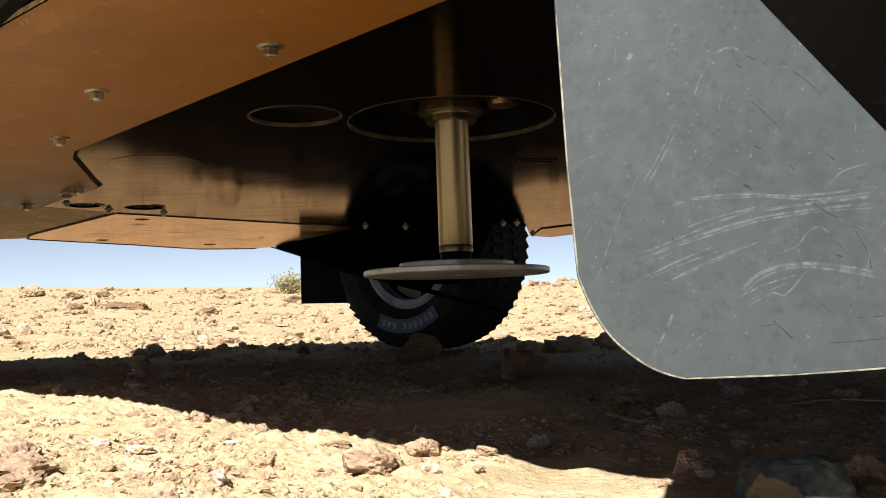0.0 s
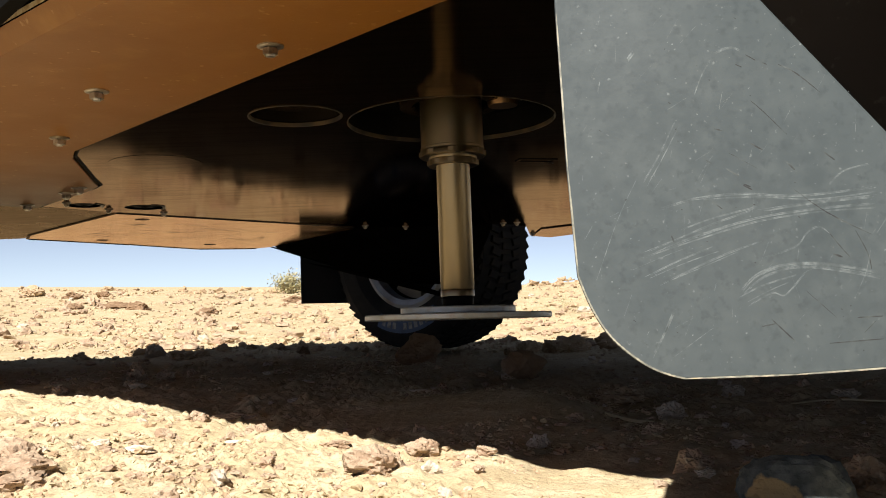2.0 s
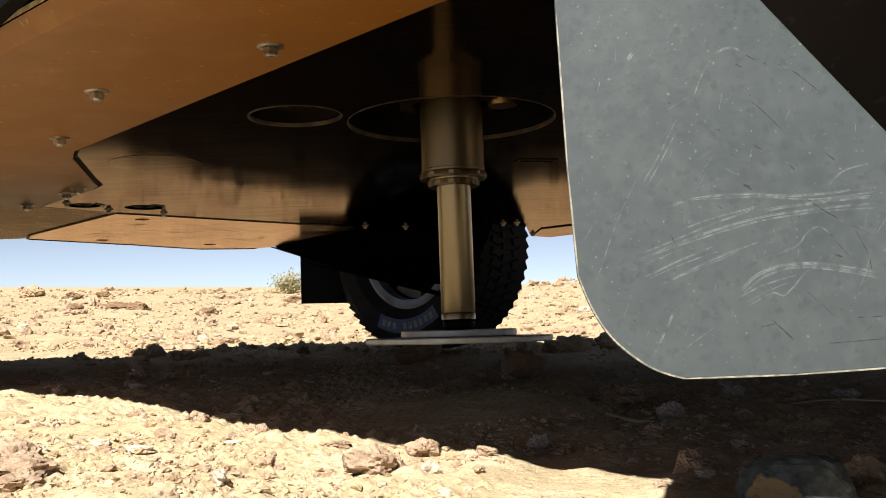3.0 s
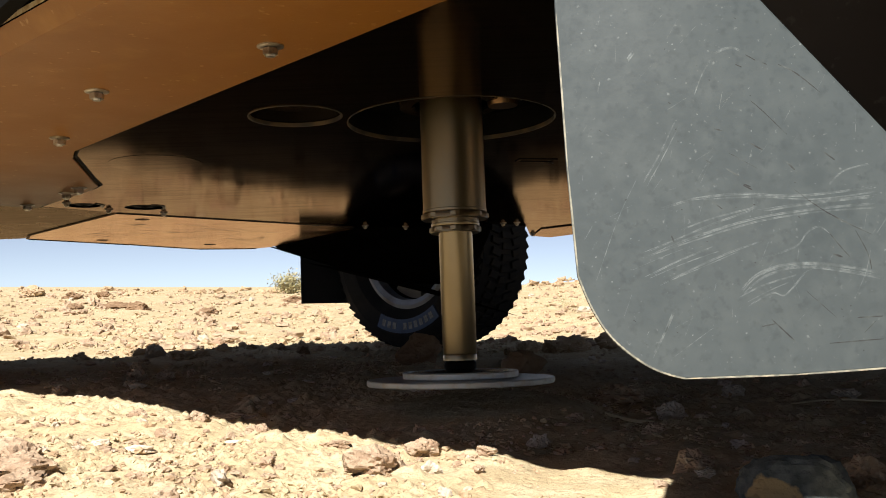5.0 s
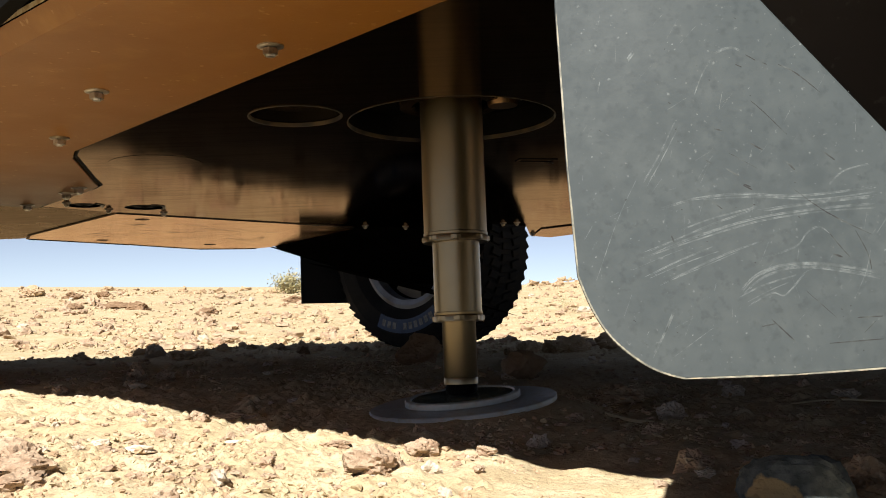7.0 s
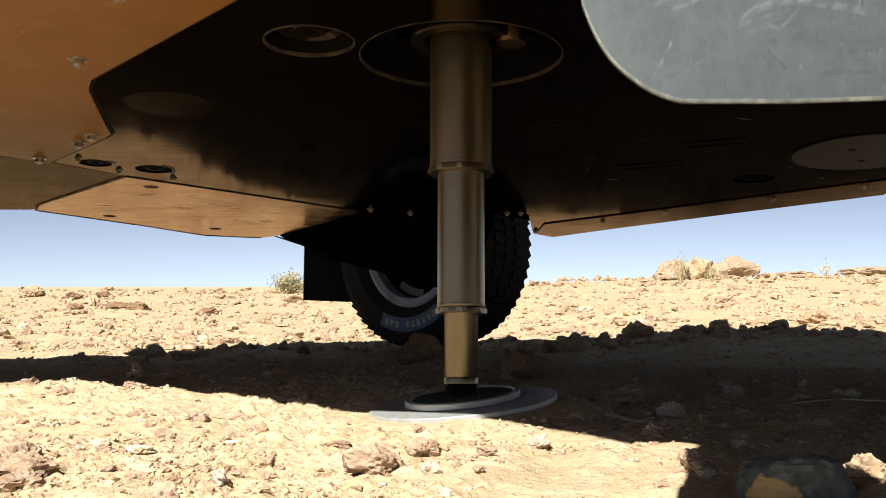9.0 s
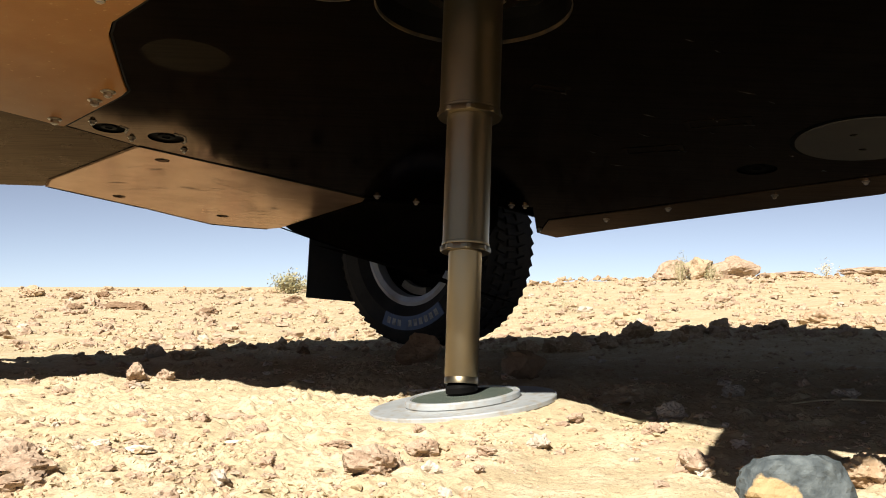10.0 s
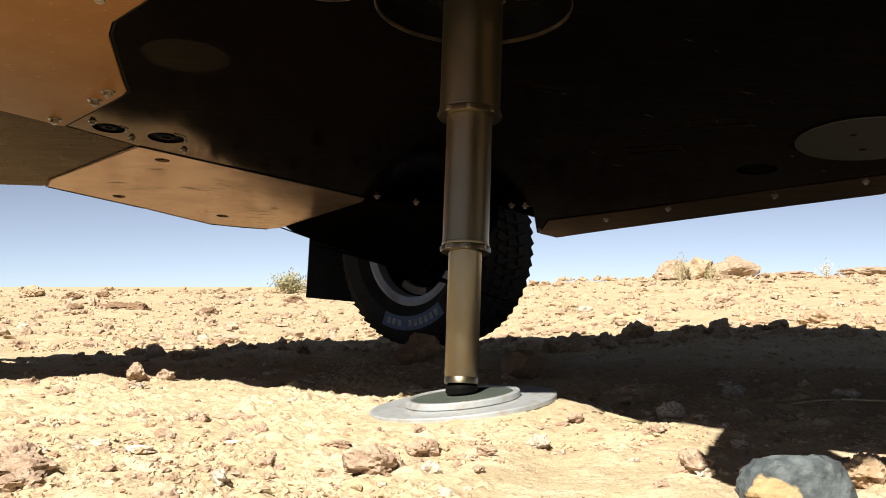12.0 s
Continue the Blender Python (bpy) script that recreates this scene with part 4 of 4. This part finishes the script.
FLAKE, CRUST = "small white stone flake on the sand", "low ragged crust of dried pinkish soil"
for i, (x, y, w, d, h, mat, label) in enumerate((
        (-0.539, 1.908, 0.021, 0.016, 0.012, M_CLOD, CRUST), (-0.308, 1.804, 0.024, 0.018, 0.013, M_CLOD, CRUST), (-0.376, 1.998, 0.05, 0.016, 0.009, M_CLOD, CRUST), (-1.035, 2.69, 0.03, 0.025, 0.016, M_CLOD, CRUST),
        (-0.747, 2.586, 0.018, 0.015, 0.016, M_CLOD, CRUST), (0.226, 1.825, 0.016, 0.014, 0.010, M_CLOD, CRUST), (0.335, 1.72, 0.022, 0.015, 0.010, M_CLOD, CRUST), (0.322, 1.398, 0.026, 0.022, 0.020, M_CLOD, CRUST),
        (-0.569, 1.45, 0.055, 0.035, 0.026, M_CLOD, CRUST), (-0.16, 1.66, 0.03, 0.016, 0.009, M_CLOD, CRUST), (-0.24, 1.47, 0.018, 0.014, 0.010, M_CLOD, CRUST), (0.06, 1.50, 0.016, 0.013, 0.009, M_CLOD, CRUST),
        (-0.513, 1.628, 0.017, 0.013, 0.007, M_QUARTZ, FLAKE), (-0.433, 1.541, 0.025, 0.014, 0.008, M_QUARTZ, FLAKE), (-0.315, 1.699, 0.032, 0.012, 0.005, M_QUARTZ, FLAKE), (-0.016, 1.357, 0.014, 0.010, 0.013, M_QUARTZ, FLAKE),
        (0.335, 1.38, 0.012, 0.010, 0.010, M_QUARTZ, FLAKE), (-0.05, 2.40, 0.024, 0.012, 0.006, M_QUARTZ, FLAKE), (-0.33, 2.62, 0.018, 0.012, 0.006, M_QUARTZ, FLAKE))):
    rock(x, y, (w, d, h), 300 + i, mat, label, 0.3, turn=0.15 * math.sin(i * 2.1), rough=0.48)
rnd = random.Random(77)
for i in range(22):
    k = (i + rnd.uniform(-0.3, 0.3)) / 22
    w = rnd.uniform(0.02, 0.055)
    rock(0.25 + 2.4 * k, 4.45 + 1.0 * k + rnd.uniform(-0.18, 0.12), (w, w * 0.9, w * rnd.uniform(0.5, 0.8)), 120 + i, M_ROCK, SHADED, 0.25, turn=i)
for i in range(12):
    w = rnd.uniform(0.02, 0.04)
    rock(rnd.uniform(-1.5, -0.3), rnd.uniform(3.9, 4.6), (w, w * 0.9, w * 0.6), 150 + i, M_ROCK, SHADED, 0.3, turn=i)
# loose stones that can be told apart, on a few shared shapes
rnd = random.Random(12)
SHAPES = [rock_mesh("stone", (0.012, 0.012 * rnd.uniform(0.7, 1), 0.012 * rnd.uniform(0.45, 0.75)), 70 + i, (M_CLOD, M_CLOD, M_ROCK_PALE, M_CLOD, M_CLOD, M_ROCK)[i % 6], 3, 0.6) for i in range(12)]
LABEL = {M_CLOD: "small pinkish clod of dry earth", M_ROCK: "small tan stone on sandy soil", M_ROCK_PALE: "small pale stone on sandy soil"}
for i in range(340):
    near = i < 260
    y = rnd.uniform(1.1, 4.8) if near else rnd.uniform(4.8, 13)
    x = rnd.uniform(-0.5, 0.5) * y * 0.95
    r = (rnd.uniform(0.006, 0.012) if rnd.random() < 0.7 else rnd.uniform(0.012, 0.022)) if near else rnd.uniform(0.025, 0.07)
    if math.hypot(x - 0.03, y - 2.0) < 0.25:
        continue
    ob = new("stone", SHAPES[rnd.randrange(12)])
    ob.matrix_basis = Matrix.Translation((x, y, ground_z(x, y) + r * 0.2)) @ Matrix.Rotation(rnd.uniform(0, 6.28), 4, "Z") @ Matrix.Rotation(rnd.uniform(-0.3, 0.3), 4, "X") @ Matrix.Diagonal((r / 0.012, r / 0.012, r / 0.012, 1))
    tagged(ob, LABEL[ob.data.materials[0]], "stone", "loose desert stones")


def gravel(name, count, area, sizes, mat, label, seed, fine=2, bare=0.25):
    """Countless small stones and crumbs in one mesh."""
    rng = np.random.default_rng(seed)
    protos = []
    for k in range(6):
        me_ = rock_mesh("crumb", (1, 0.8, 0.55), 200 + k, mat, fine, 0.75)
        co = np.empty(len(me_.vertices) * 3)
        me_.vertices.foreach_get("co", co)
        protos.append((co.reshape(-1, 3), np.array([p.vertices[:] for p in me_.polygons])))
        bpy.data.meshes.remove(me_)
    vs, fs, base = [], [], 0
    for i in range(count):
        y = area[0] + (area[1] - area[0]) * rng.random() ** 1.3
        x = (rng.random() - 0.5) * min(area[2], 1.05 * y + 0.4)
        if math.hypot(x - 0.03, y - 2.0) < 0.2:
            continue
        if noise.noise((x * 1.6, y * 1.6, 21)) + 0.8 * noise.noise((x * 7, y * 7, 33)) + rng.random() * 0.7 < bare:
            continue
        r = sizes[0] * (sizes[1] / sizes[0]) ** (rng.random() ** 2.2)
        co, fa = protos[i % 6]
        a = rng.random() * 6.283
        c, s_ = math.cos(a), math.sin(a)
        q = co * r
        q = np.stack([q[:, 0] * c - q[:, 1] * s_ + x, q[:, 0] * s_ + q[:, 1] * c + y, q[:, 2] + ground_z(x, y) + r * 0.15], 1)
        vs.append(q)
        fs.append(fa + base)
        base += len(q)
    me_ = bpy.data.meshes.new(name)
    me_.from_pydata(np.concatenate(vs).tolist(), [], np.concatenate(fs).tolist())
    me_.materials.append(mat)
    return tagged(new(name, me_), label, "gravel", kind="stuff")


gravel("gravel", 7000, (1.0, 5.4, 5.5), (0.003, 0.012), M_ROCK, "tan gravel strewn over the ground", 1)
gravel("soil_crumbs", 60000, (1.0, 5.0, 5.0), (0.0016, 0.010), M_SOIL, "loose crumbs of dry sandy soil", 9, 1, 0.72)
gravel("small_clods", 5200, (1.0, 5.2, 5.5), (0.003, 0.013), M_CLOD, "small ragged clods of pinkish earth", 17, 2, 0.45)
gravel("pale_gravel", 900, (1.0, 5.0, 5.0), (0.002, 0.008), M_ROCK_PALE, "pale bits of stone strewn over the ground", 2)
gravel("far_gravel", 7000, (4.6, 17, 20), (0.006, 0.045), M_ROCK, "tan stones scattered over the far slope", 3, 1)
gravel("far_crumbs", 18000, (4.4, 15, 16), (0.005, 0.02), M_SOIL, "crumbs and flakes of soil on the far slope", 10, 1)
gravel("crest_stones", 420, (13.2, 15.4, 14), (0.03, 0.11), M_ROCK, "weathered stones along the crest", 14)
gravel("far_clods", 2600, (4.6, 14, 15), (0.012, 0.06), M_CLOD, "clods of earth on the far slope", 15)
gravel("far_dark_gravel", 700, (4.6, 17, 20), (0.006, 0.035), M_ROCK_RED, "red-brown stones scattered over the far slope", 5)


# plants and twigs
def shrub(x, y, wide, tall, count, mat, label, seed):
    top = thing("shrub", label, "shrub", "dry shrubs", m=Matrix.Translation((x, y, ground_z(x, y) - 0.01)))
    rr = random.Random(seed)
    stems, leaves = bmesh.new(), bmesh.new()
    for i in range(count):
        a, lean = rr.uniform(0, 6.283), rr.uniform(0.1, 1.0)
        tip = Vector((math.cos(a) * wide * 0.5 * lean, math.sin(a) * wide * 0.5 * lean, tall * rr.uniform(0.5, 1.0) * (1.15 - 0.4 * lean)))
        w = 0.012 * tall
        side = Vector((-math.sin(a), math.cos(a), 0)) * w
        up_ = Vector((math.cos(a), math.sin(a), 0)) * w
        b = [stems.verts.new(v) for v in (side, -side * 0.5 + up_, -side * 0.5 - up_)]
        t = stems.verts.new(tip)
        for k in range(3):
            stems.faces.new((b[k], b[(k + 1) % 3], t))
        for k in range(9):
            c = tip * rr.uniform(0.45, 1.05) + Vector((rr.gauss(0, 1), rr.gauss(0, 1), rr.gauss(0, 1))) * wide * 0.05
            d1 = Vector((rr.gauss(0, 1), rr.gauss(0, 1), rr.gauss(0, 1))).normalized() * wide * 0.035
            d2 = d1.orthogonal().normalized() * wide * 0.014
            leaves.faces.new([leaves.verts.new(v) for v in (c - d1, c + d2, c + d1, c - d2)])
    part("stems", stems, M_STALK, top)
    tagged(part("leaves", leaves, mat, top), kind="stuff")


shrub(-1.88, 13.2, 0.55, 0.30, 130, M_LEAF, "grey-green dry desert shrub on the crest", 1)
shrub(2.75, 12.4, 0.35, 0.34, 40, M_LEAF, "yellow-green tuft of desert grass before boulders", 2)
shrub(3.2, 12.8, 0.35, 0.26, 34, M_LEAF, "yellow-green tuft of desert grass before boulders", 3)
shrub(0.92, 8.2, 0.16, 0.12, 16, M_LEAF, "sparse green tuft on the sunny slope", 4)
shrub(1.85, 9.3, 0.14, 0.13, 14, M_LEAF, "sparse green tuft on the sunny slope", 5)
shrub(-0.85, 7.4, 0.18, 0.09, 12, M_STALK, "straw-coloured dry tuft on the sunny slope", 6)
shrub(5.0, 14.0, 0.4, 0.22, 20, M_STALK, "straw-coloured dry tuft on the crest", 7)


def twig(points, r, label):
    bm = bmesh.new()
    rings = []
    for p in points:
        rings.append([bm.verts.new((p[0], p[1] + r * math.cos(k * 1.257), p[2] + r * math.sin(k * 1.257))) for k in range(5)])
    for a, b in zip(rings, rings[1:]):
        for k in range(5):
            bm.faces.new((a[k], a[(k + 1) % 5], b[(k + 1) % 5], b[k]))
    bm.faces.new(rings[0])
    bm.faces.new(rings[-1])
    bmesh.ops.recalc_face_normals(bm, faces=bm.faces)
    tagged(new("twig", mesh_of(bm, "twig", M_STALK)), label, "twig", "dry twigs")


twig([(0.29 + 0.03 * k, 1.93 + 0.004 * k, ground_z(0.29 + 0.03 * k, 1.93 + 0.004 * k) + 0.003) for k in range(4)], 0.004, "pale dry twig lying on the soil")
twig([(0.303 + 0.001 * k, 1.975, ground_z(0.303, 1.975) + 0.008 * k - 0.004) for k in range(4)], 0.0012, "short pale straw standing in the soil")
twig([(0.72 + 0.06 * k, 2.24 - 0.01 * k, ground_z(0.72 + 0.06 * k, 2.24 - 0.01 * k) + 0.006) for k in range(7)], 0.002, "long thin straw lying on the soil")


# ---- everything that moves ----
def foot_turn(normal):
    n_ = Vector(normal).normalized()
    return n_.to_track_quat("Z", "Y").to_matrix()


def motions():
    walk(vehicle, [(t, vehicle_pose(u)) for t, u in LIFT])
    walk(jack, [(t, jack_pose(u)) for t, u in LIFT])
    up = lambda z: Matrix.Translation((0, 0, z))
    land, drop = 5.93, 0.2466
    slide = [(0, drop), (2, drop * (1 - 2 / land)), (4, drop * (1 - 4 / land)), (5.6, drop * (1 - 5.6 / land)), (land, 0.0)]
    walk(inner_tube, [(t, up(z)) for t, z in slide] + [(6.1, up(0)), (12, up(0))])
    walk(outer_tube, [(t, up(0.265 + z)) for t, z in slide] + [(6.1, up(0.265))] + [(t, up(0.265 + RISE * u)) for t, u in LIFT[1:]])
    walk(middle_tube, [(t, up(0.248 + z)) for t, z in slide] + [(6.5, up(0.1795)), (7.2, up(0.0945)), (7.7, up(0.034))] + [(t, up(-0.004 + RISE * u)) for t, u in LIFT[1:]])
    hang = TILT.inverted() @ foot_turn((-0.026, 0.038, 0.997))
    flat = foot_turn((-0.105, -0.0335, 0.993))
    rows = [(t, up(z) @ hang.to_4x4()) for t, z in slide[:4]] + [(land, hang.to_4x4().lerp((TILT.inverted() @ flat).to_4x4(), 0.6))]
    rows += [(6.1, (TILT.inverted() @ flat).to_4x4())] + [(t, (turned(u).inverted() @ flat).to_4x4()) for t, u in LIFT[1:]]
    walk(foot_plate, rows)
    raised = Matrix.Translation((0.02, 0.0, 0.012)) @ WHEEL_REST
    walk(far_wheel, [(t, vehicle_pose(u).inverted() @ WHEEL_REST.lerp(raised, u)) for t, u in LIFT])


motions()
